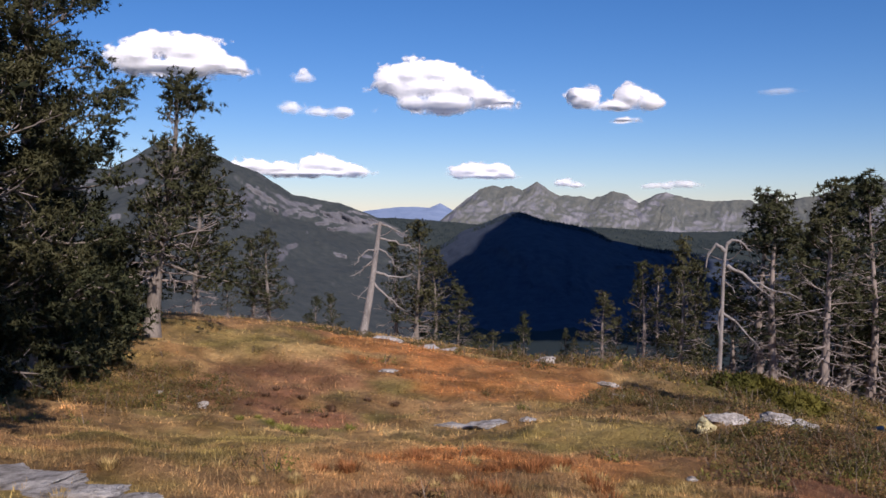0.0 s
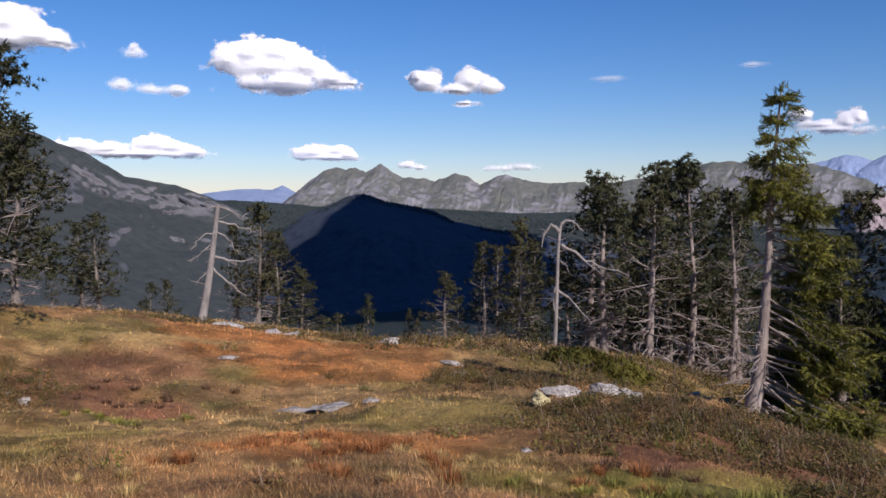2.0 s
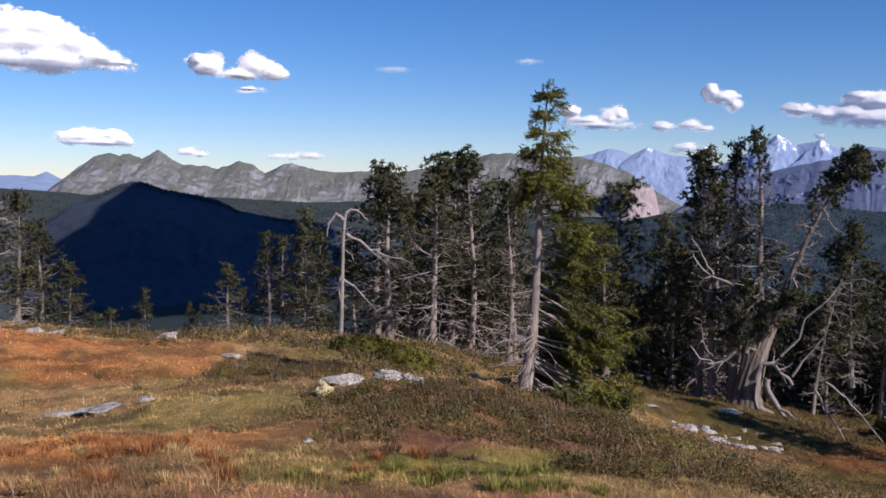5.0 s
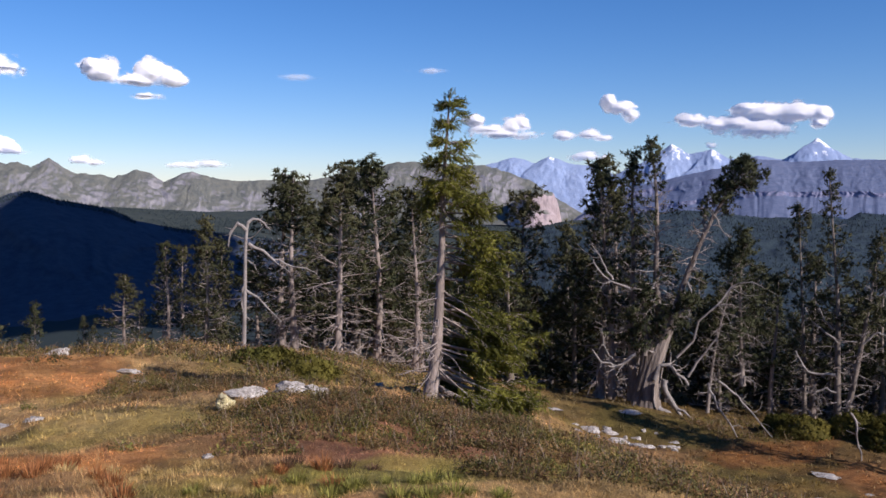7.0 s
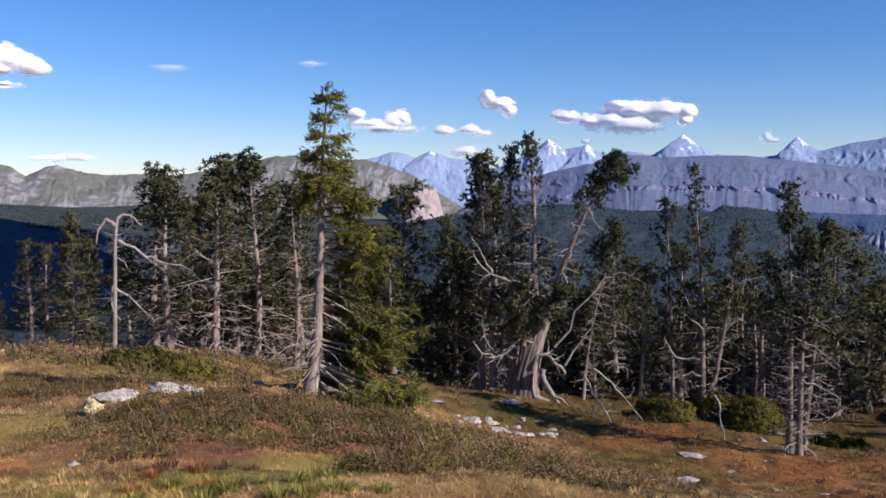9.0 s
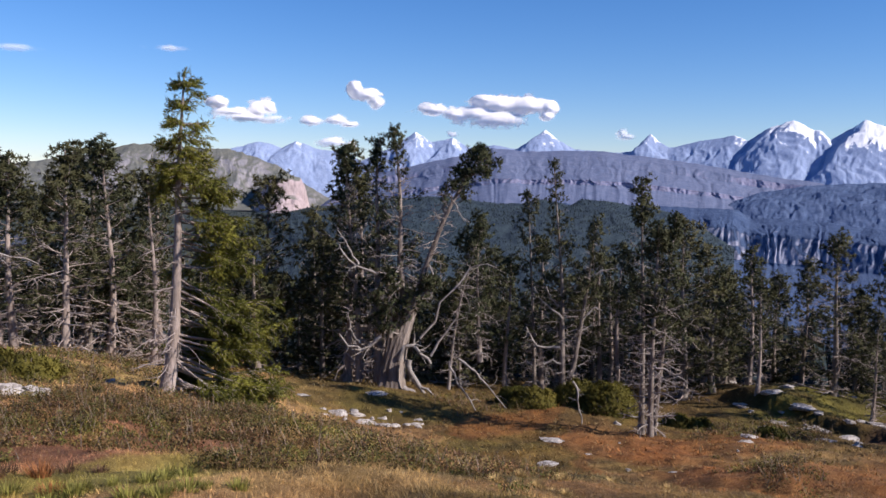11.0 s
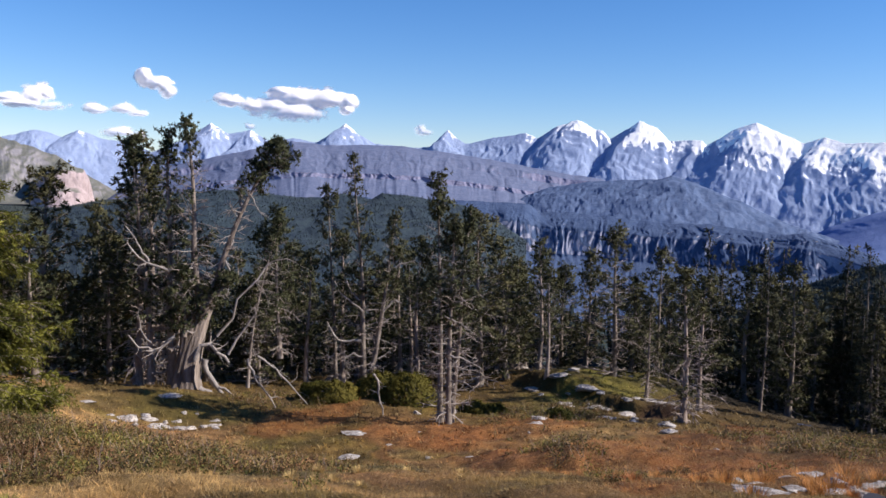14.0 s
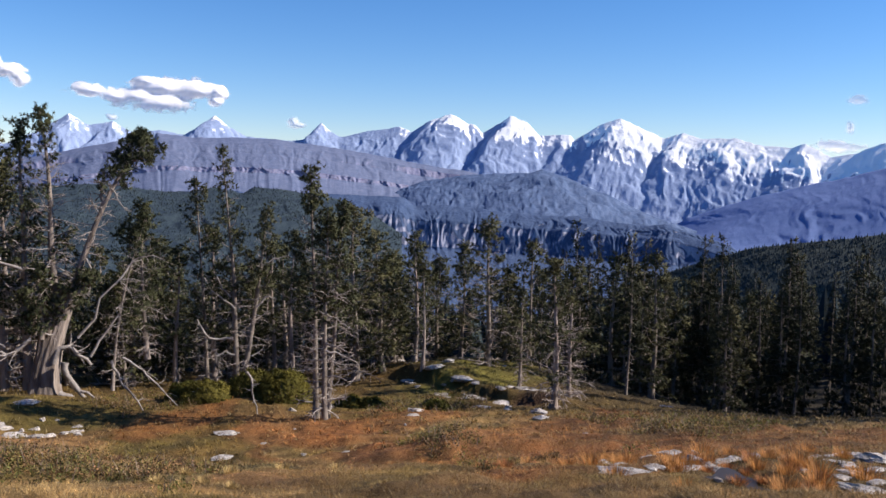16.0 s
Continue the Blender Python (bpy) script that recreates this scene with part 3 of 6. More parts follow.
ridge("blue_mountain", "wooded mountain shoulder across the lake valley, tinted blue for haze",
      [(-81.1, -5.84), (-83.6, -4.31), (-85, -3.14), (-85.9, -2.52), (-87.4, -1.95), (-90.1, -1), (-92, -0.47), (-93.6, -0.05), (-95.5, 0.41), (-97.2, 0.96), (-99.6, 1.56), (-102.3, 1.91), (-106.2, 1.33)], 3500, -260, haze_wood, 0.3, 22, 260, 4, seed=41, nu=320)
SHOULDER = ridge("wooded_shoulder", "green wooded shoulder with an alpine pasture, tinted blue for haze",
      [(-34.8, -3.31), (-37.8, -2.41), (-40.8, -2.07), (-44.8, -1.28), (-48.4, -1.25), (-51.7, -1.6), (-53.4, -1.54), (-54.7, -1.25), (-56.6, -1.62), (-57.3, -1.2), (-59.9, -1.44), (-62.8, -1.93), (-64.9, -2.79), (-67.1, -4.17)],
      2350, -300, haze_forest, 0.4, 22, 160, 4, seed=57, nu=420)
ridge("pink_cliff", "bare pinkish limestone cliff at the end of the grey chain",
      [(-35.5, -1.29), (-36.1, -0.45), (-36.6, 0.05), (-37.2, 0.16), (-37.9, 0.05), (-38.5, -0.1), (-38.8, -0.66), (-39, -1.49), (-39.2, -2.5)], 3650, -150, pink_rock, 0.05, 9, 90, 2, seed=47, nu=90, nv=30, spur=0.1,
      profile=[(0, 0), (0.3, 0.12), (0.4, 0.5), (0.7, 0.62), (1, 1)])
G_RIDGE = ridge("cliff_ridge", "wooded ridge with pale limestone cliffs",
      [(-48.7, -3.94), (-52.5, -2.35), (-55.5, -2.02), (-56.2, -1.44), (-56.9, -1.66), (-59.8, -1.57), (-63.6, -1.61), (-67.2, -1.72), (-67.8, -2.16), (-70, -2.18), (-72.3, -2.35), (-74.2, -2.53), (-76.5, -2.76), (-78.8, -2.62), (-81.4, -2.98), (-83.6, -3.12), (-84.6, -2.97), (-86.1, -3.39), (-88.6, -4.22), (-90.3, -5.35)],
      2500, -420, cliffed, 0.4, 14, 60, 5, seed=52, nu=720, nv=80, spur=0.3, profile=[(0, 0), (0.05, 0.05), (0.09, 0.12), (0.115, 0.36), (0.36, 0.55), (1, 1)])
B_RIDGE = ridge("wooded_plateau", "wooded plateau beyond the valley",
      [(15.1, -1.8), (10, -1.08), (5.5, -0.55), (3.2, -0.55), (0.9, -0.71), (-1.8, -0.93), (-4.4, -1.08), (-9.7, -1.14), (-12.6, -1.27), (-15.5, -1.47), (-19, -1.37), (-22.3, -1.69), (-22.6, -1.59), (-26.3, -1.94), (-31.8, -2.26), (-37.1, -2.47), (-37.8, -2.33), (-39.7, -1.93), (-43, -1.82), (-45.9, -2.16)],
      3200, -240, wooded, 0.4, 30, 260, 3, seed=61, nu=300)
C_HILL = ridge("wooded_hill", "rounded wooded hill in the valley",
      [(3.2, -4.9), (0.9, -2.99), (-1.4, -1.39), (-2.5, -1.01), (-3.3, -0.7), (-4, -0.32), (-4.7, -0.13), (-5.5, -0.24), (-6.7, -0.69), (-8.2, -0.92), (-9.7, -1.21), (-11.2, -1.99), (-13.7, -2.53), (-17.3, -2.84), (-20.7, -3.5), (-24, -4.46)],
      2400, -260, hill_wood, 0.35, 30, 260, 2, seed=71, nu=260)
I_HILL = ridge("dark_wooded_spur", "dark spruce-covered spur falling to the valley",
      [(-78.3, -9.73), (-80.5, -8.3), (-82.6, -7.07), (-85.5, -5.85), (-87.6, -5.07), (-89.9, -4.3), (-92.2, -3.89), (-94.5, -3.56), (-97.5, -3.01), (-101.2, -2.31), (-106.5, -1.72)], 1600, -330, wooded, 0.5, 22, 200, 2, seed=81, nu=260)


# ---- far woods ----
def cones(name, label, spots, heights, seed, sides=4):
    """Many small distant conifers in one mesh."""
    rng = np.random.default_rng(seed)
    g = Geo()
    n = len(spots)
    ang = np.arange(sides) / sides * 2 * np.pi
    base = np.stack([np.cos(ang), np.sin(ang), 0 * ang], -1)
    tpl = np.concatenate([base * (0.20, 0.20, 1) + (0, 0, 0.02), base * (0.11, 0.11, 1) + (0, 0, 0.45), [[0, 0, 1.0]]])
    f = []
    for k in range(sides):
        q = (k + 1) % sides
        f += [(k, q, sides + q), (k, sides + q, sides + k), (sides + k, sides + q, 2 * sides)]
    f = np.array(f)
    tw = rng.uniform(0, 6.28, n)
    sc = heights[:, None, None] * np.stack([rng.uniform(0.8, 1.5, n)] * 2 + [np.ones(n)], -1)[:, None, :]
    c, s = np.cos(tw)[:, None], np.sin(tw)[:, None]
    P = np.stack([tpl[:, 0] * c - tpl[:, 1] * s, tpl[:, 0] * s + tpl[:, 1] * c, np.broadcast_to(tpl[:, 2], (n, len(tpl)))], -1)
    P = P * rng.uniform(0.75, 1.25, (n, len(tpl), 1)) ** np.array([1, 1, 0.3]) * sc + spots[:, None, :]
    F = (f[None] + (np.arange(n) * len(tpl))[:, None, None]).reshape(-1, 3)
    g.add(P.reshape(-1, 3), F)
    ob = new(name, g.mesh(name, MAT["haze_needle"], flat=True))
    tagged(ob, label, "forest", kind="stuff")


def scatter_on(pts, n, seed, v_max=1.0, clump=120.0, bare=-0.35):
    """Spots on a ridge's grid, thinned by clearings."""
    rng = np.random.default_rng(seed)
    a, b = pts.shape[:2]
    u, v = rng.uniform(0, b - 1.01, n), rng.uniform(0, (a - 1.01) * v_max, n)
    i, j = v.astype(int), u.astype(int)
    fu, fv = (u - j)[:, None], (v - i)[:, None]
    p = (pts[i, j] * (1 - fu) + pts[i, j + 1] * fu) * (1 - fv) + (pts[i + 1, j] * (1 - fu) + pts[i + 1, j + 1] * fu) * fv
    keep = (fbm(p[:, 0] / clump, p[:, 1] / clump, 3, seed) > bare) & (p[:, 2] < 45)
    return p[keep]


rs = np.random.default_rng(4)
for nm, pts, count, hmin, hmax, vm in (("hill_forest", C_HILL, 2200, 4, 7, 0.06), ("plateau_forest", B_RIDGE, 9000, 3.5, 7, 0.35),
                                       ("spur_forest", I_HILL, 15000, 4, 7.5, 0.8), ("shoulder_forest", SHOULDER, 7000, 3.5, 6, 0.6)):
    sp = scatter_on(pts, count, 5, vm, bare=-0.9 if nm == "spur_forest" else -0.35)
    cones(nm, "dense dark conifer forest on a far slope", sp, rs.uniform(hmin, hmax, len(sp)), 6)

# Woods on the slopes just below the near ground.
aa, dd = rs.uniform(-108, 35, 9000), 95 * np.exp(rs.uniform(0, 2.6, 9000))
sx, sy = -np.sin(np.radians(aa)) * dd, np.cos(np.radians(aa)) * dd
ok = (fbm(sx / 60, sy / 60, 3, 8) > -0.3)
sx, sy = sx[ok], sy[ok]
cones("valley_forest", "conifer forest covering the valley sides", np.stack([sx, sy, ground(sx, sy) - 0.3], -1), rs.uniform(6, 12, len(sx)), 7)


# ---- clouds ----
def cloud_material():
    """White vapour, its share of cover stored on the mesh."""
    m, n, l, b = material("cloud_vapour", 1.0)
    b.inputs["Base Color"].default_value = (0.96, 0.95, 0.97, 1)
    b.inputs["Specular IOR Level"].default_value = 0
    tr, ms = n.new("ShaderNodeBsdfTranslucent"), n.new("ShaderNodeMixShader")
    tr.inputs[0].default_value = (0.96, 0.95, 0.97, 1)
    ms.inputs[0].default_value = 0.22
    l.new(b.outputs[0], ms.inputs[1])
    l.new(tr.outputs[0], ms.inputs[2])
    at = n.new("ShaderNodeAttribute")
    at.attribute_name = "tint"
    clear, fade = n.new("ShaderNodeBsdfTransparent"), n.new("ShaderNodeMixShader")
    l.new(at.outputs["Fac"], fade.inputs[0])
    l.new(clear.outputs[0], fade.inputs[1])
    l.new(ms.outputs[0], fade.inputs[2])
    l.new(fade.outputs[0], n["Material Output"].inputs[0])
    return m


CLOUD = cloud_material()
CLOUD_D = 4700
UNIT = CLOUD_D / 1600.0


def cloud(az, el, puffs, seed, cover=1.0, label="small white fair-weather cloud"):
    """A heap of puffs (across, up, half width, half height), joined softly and frayed at the rim."""
    pf = np.array(puffs, float)
    x0, x1 = (pf[:, 0] - pf[:, 2]).min() - 24, (pf[:, 0] + pf[:, 2]).max() + 24
    z0, z1 = (pf[:, 1] - pf[:, 3]).min() - 14, (pf[:, 1] + pf[:, 3]).max() + 14
    nx, nz = int((x1 - x0) / 1.5) + 2, int((z1 - z0) / 1.3) + 2
    X, Z = np.meshgrid(np.linspace(x0, x1, nx), np.linspace(z0, z1, nz))
    fray = fbm(X / 30 + seed * 3.1, Z / 20 - seed, 6, seed)
    curl = ridged(X / 30 + 0.35 * fray + seed, Z / 24 + seed * 2.3, 4, seed + 5) - 0.6
    f = np.full(X.shape, -3.0)
    for bx, bz, rx, rz in pf:
        g = 1 - np.sqrt(((X - bx) / rx) ** 2 + ((Z - bz) / (rz * np.where(Z < bz, 0.8, 1.05))) ** 2)
        f = np.logaddexp(f * 7, g * 7) / 7
    knob = ridged(X / 15 + 0.6 * fray, Z / 13 + seed, 3, seed + 11) - 0.6
    rim = f + 0.75 * fray + 0.40 * curl + 0.34 * knob + 0.02
    low = smooth(0.25, -0.25, (Z - pf[:, 1].mean()) / (z1 - z0))
    alpha = smooth(-0.08, 0.22 + 0.40 * low + 0.7 * (1 - cover), rim) * cover
    body = np.sqrt(np.clip(f + 0.12, 0, 1)) * pf[:, 3].max() * 1.1 + 1.0 * (curl + fray + knob) * smooth(0, 0.4, f)
    i, j = np.meshgrid(np.arange(nz - 1), np.arange(nx - 1), indexing="ij")
    quad = np.stack([i * nx + j, i * nx + j + 1, (i + 1) * nx + j + 1, (i + 1) * nx + j], -1).reshape(-1, 4)
    quad = quad[alpha.reshape(-1)[quad].max(1) > 0.001]
    root = new("cloud")
    root.location = bearing(az, CLOUD_D, 1.6 + CLOUD_D * math.tan(radians(el)))
    root.rotation_euler = (0, 0, radians(az))
    for nm, sign, faces in (("front", -1.0, quad), ("back", 0.4, quad[:, ::-1])):
        g = Geo()
        g.add(np.stack([X, sign * body, Z], -1).reshape(-1, 3) * UNIT, faces)
        g.c = [np.repeat(alpha.reshape(-1, 1), 3, 1)]
        part(nm, g, CLOUD, root)
    return tagged(root, label, "cloud", "clouds", "structure")


for k, (az, el, cover, puffs) in enumerate([
        (17.14, 9.41, 1, [(-70, 0, 55, 32), (-25, 18, 55, 30), (10, 10, 60, 34), (60, -8, 60, 26), (95, -14, 30, 14), (-10, -14, 105, 20)]),
        (0.16, 7.95, 1, [(-95, 10, 35, 28), (-60, 22, 50, 33), (-10, 24, 50, 32), (40, 2, 55, 32), (90, -18, 50, 22), (120, -25, 35, 12), (0, -25, 90, 24), (-20, 0, 90, 30)]),
        (-11.25, 6.9, 0.95, [(-50, 6, 30, 20), (-68, 16, 14, 14), (30, 8, 28, 22), (60, 0, 28, 20), (0, -6, 40, 12), (20, -30, 28, 8)]),
        (9.53, 8.56, 0.6, [(0, 0, 26, 12), (5, 8, 10, 10)]),
        (8.44, 6.47, 0.55, [(-45, 3, 26, 15), (0, -3, 24, 11), (48, -2, 26, 11)]),
        (9.2, 2.75, 0.95, [(-100, 2, 40, 16), (-50, -2, 50, 14), (20, 6, 40, 18), (55, 2, 30, 16), (95, -6, 28, 12), (0, -10, 110, 9)]),
        (-2.77, 2.56, 0.9, [(-25, 0, 40, 14), (15, 4, 25, 14), (35, -4, 24, 12), (0, -8, 58, 8)]),
        (-8.16, 1.76, 0.8, [(0, 0, 20, 9), (18, -4, 16, 6)]),
        (-14.92, 1.54, 0.6, [(-25, 0, 30, 9), (30, 2, 22, 8)]),
        (-34.97, 4.17, 0.95, [(-45, 12, 22, 12), (25, -2, 30, 18), (0, -12, 60, 12), (-20, -4, 40, 12), (40, 4, 18, 14)]),
        (-42.8, 5.3, 0.9, [(-20, 14, 14, 14), (0, 2, 24, 14), (18, -10, 16, 18)]),
        (-40.27, 3.58, 0.85, [(-30, 0, 24, 9), (15, 3, 26, 11), (40, -4, 22, 8)]),
        (-51.17, 4.41, 0.95, [(-110, 2, 38, 14), (-70, -6, 30, 12), (-15, 22, 25, 12), (10, 12, 45, 16), (70, 10, 45, 17), (105, 8, 18, 14), (0, -14, 70, 20), (-30, -6, 40, 18), (100, -6, 16, 12)]),
        (-41.02, 2.26, 0.8, [(-10, 0, 25, 10), (22, -3, 14, 8)]),
        (-59.75, 3.07, 0.5, [(0, 0, 10, 13), (8, -6, 18, 6)]),
        (-48.56, 2.92, 0.8, [(0, 0, 16, 9)]),
        (-95.16, 3.2, 0.5, [(0, 0, 10, 14)]),
        (-95.67, 4.87, 0.4, [(0, 0, 18, 10)]),
        (-94.45, 2.11, 0.6, [(0, 0, 44, 12), (-50, -4, 24, 8)]),
        (-30.2, 7.87, 0.3, [(0, 0, 36, 6)]),
        (-21.53, 7.31, 0.22, [(0, 0, 44, 6)])
        ]):
    cloud(az, el, puffs, 100 + k, cover)


def broad_cloud(spot, width, depth, height, seed):
    """A wide lumpy cloud seen by its shade alone."""
    bm = bmesh.new()
    bmesh.ops.create_icosphere(bm, subdivisions=5, radius=1)
    v, f = np.array([q.co[:] for q in bm.verts]), np.array([[q.index for q in p.verts] for p in bm.faces])
    bm.free()
    lump = 1 + 0.35 * fbm(v[:, 0] * 2.2 + seed, v[:, 1] * 2.2 + v[:, 2], 4, seed)
    g = Geo()
    g.add(v * lump[:, None] * (width / 2, depth / 2, height / 2), f)
    g.c = [np.ones((len(v), 3))]
    ob = new("cloud", g.mesh("cloud", CLOUD))
    ob.location, ob.rotation_euler = spot, (0, 0, radians(-7))
    tagged(ob, "broad white cloud drifting over the valley", "cloud", "clouds", "structure")


# It shades the wooded hill.
broad_cloud(bearing(-10.0, 2000, -120) + bearing(SUN_AZ, 1, math.tan(radians(SUN_EL))) * 1500, 700, 1150, 170, 77)


# ---- trees ----
def tuft_template(rng, needles, length, width, spread):
    """Needles round a twig end, along +z."""
    out = []
    for k in range(needles):
        a = rng.uniform(0, 6.283)
        e = rng.uniform(-0.2, 1.0) * spread
        d = np.array([math.cos(a) * math.sin(e + 0.5), math.sin(a) * math.sin(e + 0.5), math.cos(e + 0.5)])
        side = np.cross(d, rng.normal(size=3))
        side /= np.linalg.norm(side) + 1e-9
        o = np.array([0, 0, rng.uniform(-0.4, 0.4) * length])
        ln = length * rng.uniform(0.7, 1.2)
        out.append([o - side * width * 0.5, o + side * width * 0.5, o + d * ln])
    return np.array(out)


TR = np.random.default_rng(12)
PINE_TUFT = [tuft_template(TR, 11, 0.128, 0.044, 1.6) for k in range(4)]

FINE_TUFT = [tuft_template(TR, 12, 0.105, 0.032, 1.6) for k in range(4)]


def spray_template(rng, needles, length, needle, width):
    """A flattish spruce twig along +z, set with short needles."""
    out = []
    for k in range(needles):
        o = np.array([0, 0, (k / needles - 0.3) * length])
        a = rng.choice([0, math.pi]) + rng.normal() * 0.6
        d = np.array([math.cos(a) * 0.8, math.sin(a) * 0.8, 0.75])
        side = np.array([-math.sin(a), math.cos(a), 0]) * 0.4 + np.array([0, 0, 0.9])
        ln = needle * rng.uniform(0.7, 1.3)
        out.append([o - side * width * 0.5, o + side * width * 0.5, o + d * ln])
    return np.array(out)


SPRUCE_TUFT = [spray_template(TR, 14, 0.34, 0.085, 0.034) for k in range(4)]


def add_tufts(g, spots, dirs, sizes, templates, rng):
    spots, dirs, sizes = np.asarray(spots), np.asarray(dirs), np.asarray(sizes)
    dirs = dirs / (np.linalg.norm(dirs, axis=1)[:, None] + 1e-9)
    rnd = rng.normal(size=dirs.shape)
    a = np.cross(dirs, rnd)
    a /= np.linalg.norm(a, axis=1)[:, None] + 1e-9
    b = np.cross(dirs, a)
    M = np.stack([a, b, dirs], -1)
    pick = rng.integers(0, len(templates), len(spots))
    for t, tpl in enumerate(templates):
        s = pick == t
        if s.any():
            P = np.einsum("nij,mkj->nmki", M[s], tpl) * sizes[s][:, None, None, None] + spots[s][:, None, None, :]
            n = P.shape[0] * P.shape[1]
            P = P.reshape(-1, 3, 3)
            # Each needle faces out of its clump and is shaded with the clump's roundness.
            out = np.repeat(dirs[s], len(tpl), 0)
            own = np.cross(P[:, 1] - P[:, 0], P[:, 2] - P[:, 0])
            turn = (own * out).sum(1) < 0
            P[turn] = P[turn][:, ::-1]
            own = np.where(turn[:, None], -own, own)
            own /= np.linalg.norm(own, axis=1)[:, None] + 1e-12
            nr = out * 0.75 + own * 0.35
            nr /= np.linalg.norm(nr, axis=1)[:, None]
            g.add(P.reshape(-1, 3), np.arange(n * 3).reshape(-1, 3))
            g.nrm.append(np.repeat(nr, 3, 0))


def limb(start, azim, elev, length, curl, rng, n=6, wob=0.06):
    """A branch's path, leaving at an angle and bending up (curl > 0) or down."""
    pts, p, e, a = [np.array(start, float)], np.array(start, float), elev, azim
    for k in range(n - 1):
        step = length / (n - 1)
        p = p + step * np.array([math.cos(a) * math.cos(e), math.sin(a) * math.cos(e), math.sin(e)])
        pts.append(p.copy())
        e += curl / (n - 1) + rng.normal() * wob * 2
        a += rng.normal() * wob * 3
    return np.array(pts)


class Tree:
    def __init__(self, seed):
        self.rng = np.random.default_rng(seed)
        self.wood, self.dead, self.twigs, self.leaf = Geo(), Geo(), Geo(), Geo()
        self.sp, self.di, self.sz, self.extra = [], [], [], []

    def tufts(self, path, start, density, size, fan, heads=2.2):
        """Clumps of needles at a few heads along a branch."""
        rng, n = self.rng, len(path) - 1
        length = np.linalg.norm(path[-1] - path[0])
        heads = rng.uniform(start, 1.0, max(1, int(length * heads)))
        heads[0] = 1.0
        for k in range(max(3, int(density * length))):
            f = min(0.999, heads[k % len(heads)]) * n
            i = min(int(f), n - 1)
            p = path[i] + (path[i + 1] - path[i]) * (f - i)
            d = path[i + 1] - path[i]
            d = d / (np.linalg.norm(d) + 1e-9)
            off = rng.normal(size=3) * fan * np.array([1, 1, 0.7])
            self.sp.append(p + off)
            self.di.append(d * 0.45 + off / (np.linalg.norm(off) + 1e-9) * 0.9 + np.array([0, 0, 0.45]))
            self.sz.append(size * rng.uniform(0.75, 1.3))

    def stem(self, path, r0, r1, branches, width, bare=0.35, first=0.08, droop=0.0, alive=0.85, density=16, size=1.0, fan=0.14,
             side=None, kind="pine", sides=8, top=True, dead_len=0.75, m=(3, 5), knots=5, heads=2.2):
        """A trunk along a path with whorled branches: dead and bare below, leafy above.
        side: (angle, strength): the side towards which it grows the longer, greener branches."""
        rng = self.rng
        path = np.asarray(path, float)
        n = len(path)
        rad = r0 + (r1 - r0) * np.linspace(0, 1, n) ** 0.8
        rad[0] *= 1.35
        self.wood.tube(path, rad, sides)
        total = np.linalg.norm(np.diff(path, axis=0), axis=1).sum()
        for k in range(branches):
            h = first + (0.985 - first) * ((k + rng.uniform(0, 1)) / branches)
            f = h * (n - 1)
            i = min(int(f), n - 2)
            p = path[i] + (path[i + 1] - path[i]) * (f - i)
            az = k * 2.4 + rng.normal() * 0.5
            fav = 1.0
            if side:
                fav = 1 + side[1] * math.cos(az - side[0])
            if kind == "spruce":
                prof = (1 - h) ** 0.85 + 0.03 if h > 0.12 else 0.72 + 1.4 * h
            else:
                prof = min(0.9, 0.62 + h * 0.6) * (1 - max(0, h - 0.45) * 1.45) * (0.75 + 0.5 * value_noise(h * 7, 0.5, int(r0 * 1000) + branches)) + 0.05
            L = width * prof * rng.uniform(0.6, 1.15) * max(0.25, fav)
            stub = kind == "spruce" and side and h < 0.74 and math.cos(az - side[0]) < (0.42 if h < 0.6 else 0.0)
            if stub and (k % 3 or h < 0.08) or side and kind == "spruce" and h > 0.66 and k % 2:
                continue
            if stub:
                fav = -0.2
            live = h > bare and rng.uniform() < alive * min(1, max(0.0, fav + 0.1)) or (h > 0.85)
            if kind == "spruce":
                elev, curl = -0.15 - 0.45 * (1 - h) + rng.normal() * 0.1 + 0.5 * max(0, h - 0.8) * 3, 0.5
            else:
                elev, curl = -0.25 + 0.95 * h + rng.normal() * 0.22 - droop, 0.55 + rng.normal() * 0.35
            small = 1 - 1.5 * max(0, h - 0.55) if kind == "spruce" else 1.0
            if kind == "spruce" and side and h > 0.55 and math.cos(az - side[0]) < 0:
                L *= 0.6
            if not live:
                L *= dead_len * rng.uniform(0.5, 1.2)
            if stub:
                elev, L = rng.uniform(-1.0, 0.1), rng.uniform(0.35, 1.0)
            br = limb(p, az, elev, L, curl if live else curl * rng.uniform(-0.8, 1.6), rng, knots)
            rr = max(0.010, rad[i] * 0.26 * (0.6 + 0.4 * L / max(width, 0.1)))
            geo = self.wood if live else self.dead
            geo.tube(br, np.linspace(rr, rr * 0.25, len(br)), 4 if knots > 4 else 3)
            for q in range(m[0] if live else m[1]):
                j = rng.integers(1, len(br) - 1)
                a2 = az + rng.choice([-1, 1]) * rng.uniform(0.5, 1.2)
                tw = limb(br[j], a2, elev + rng.normal() * 0.35 + (0.15 if live else -0.15), L * rng.uniform(0.25, 0.55), 0.4 if live else rng.normal() * 0.6, rng, 3, 0.12)
                self.twigs.tube(tw, np.linspace(rr * 0.40, rr * 0.15, 3) + 0.004, 3)
                if live:
                    self.tufts(tw, 0.2, density, size * small, fan, heads)
            if live:
                self.tufts(br, 0.35, density, size * small, fan, heads)
        if top:
            self.tufts(path[-3:], 0.0, density * 1.5, size, fan)

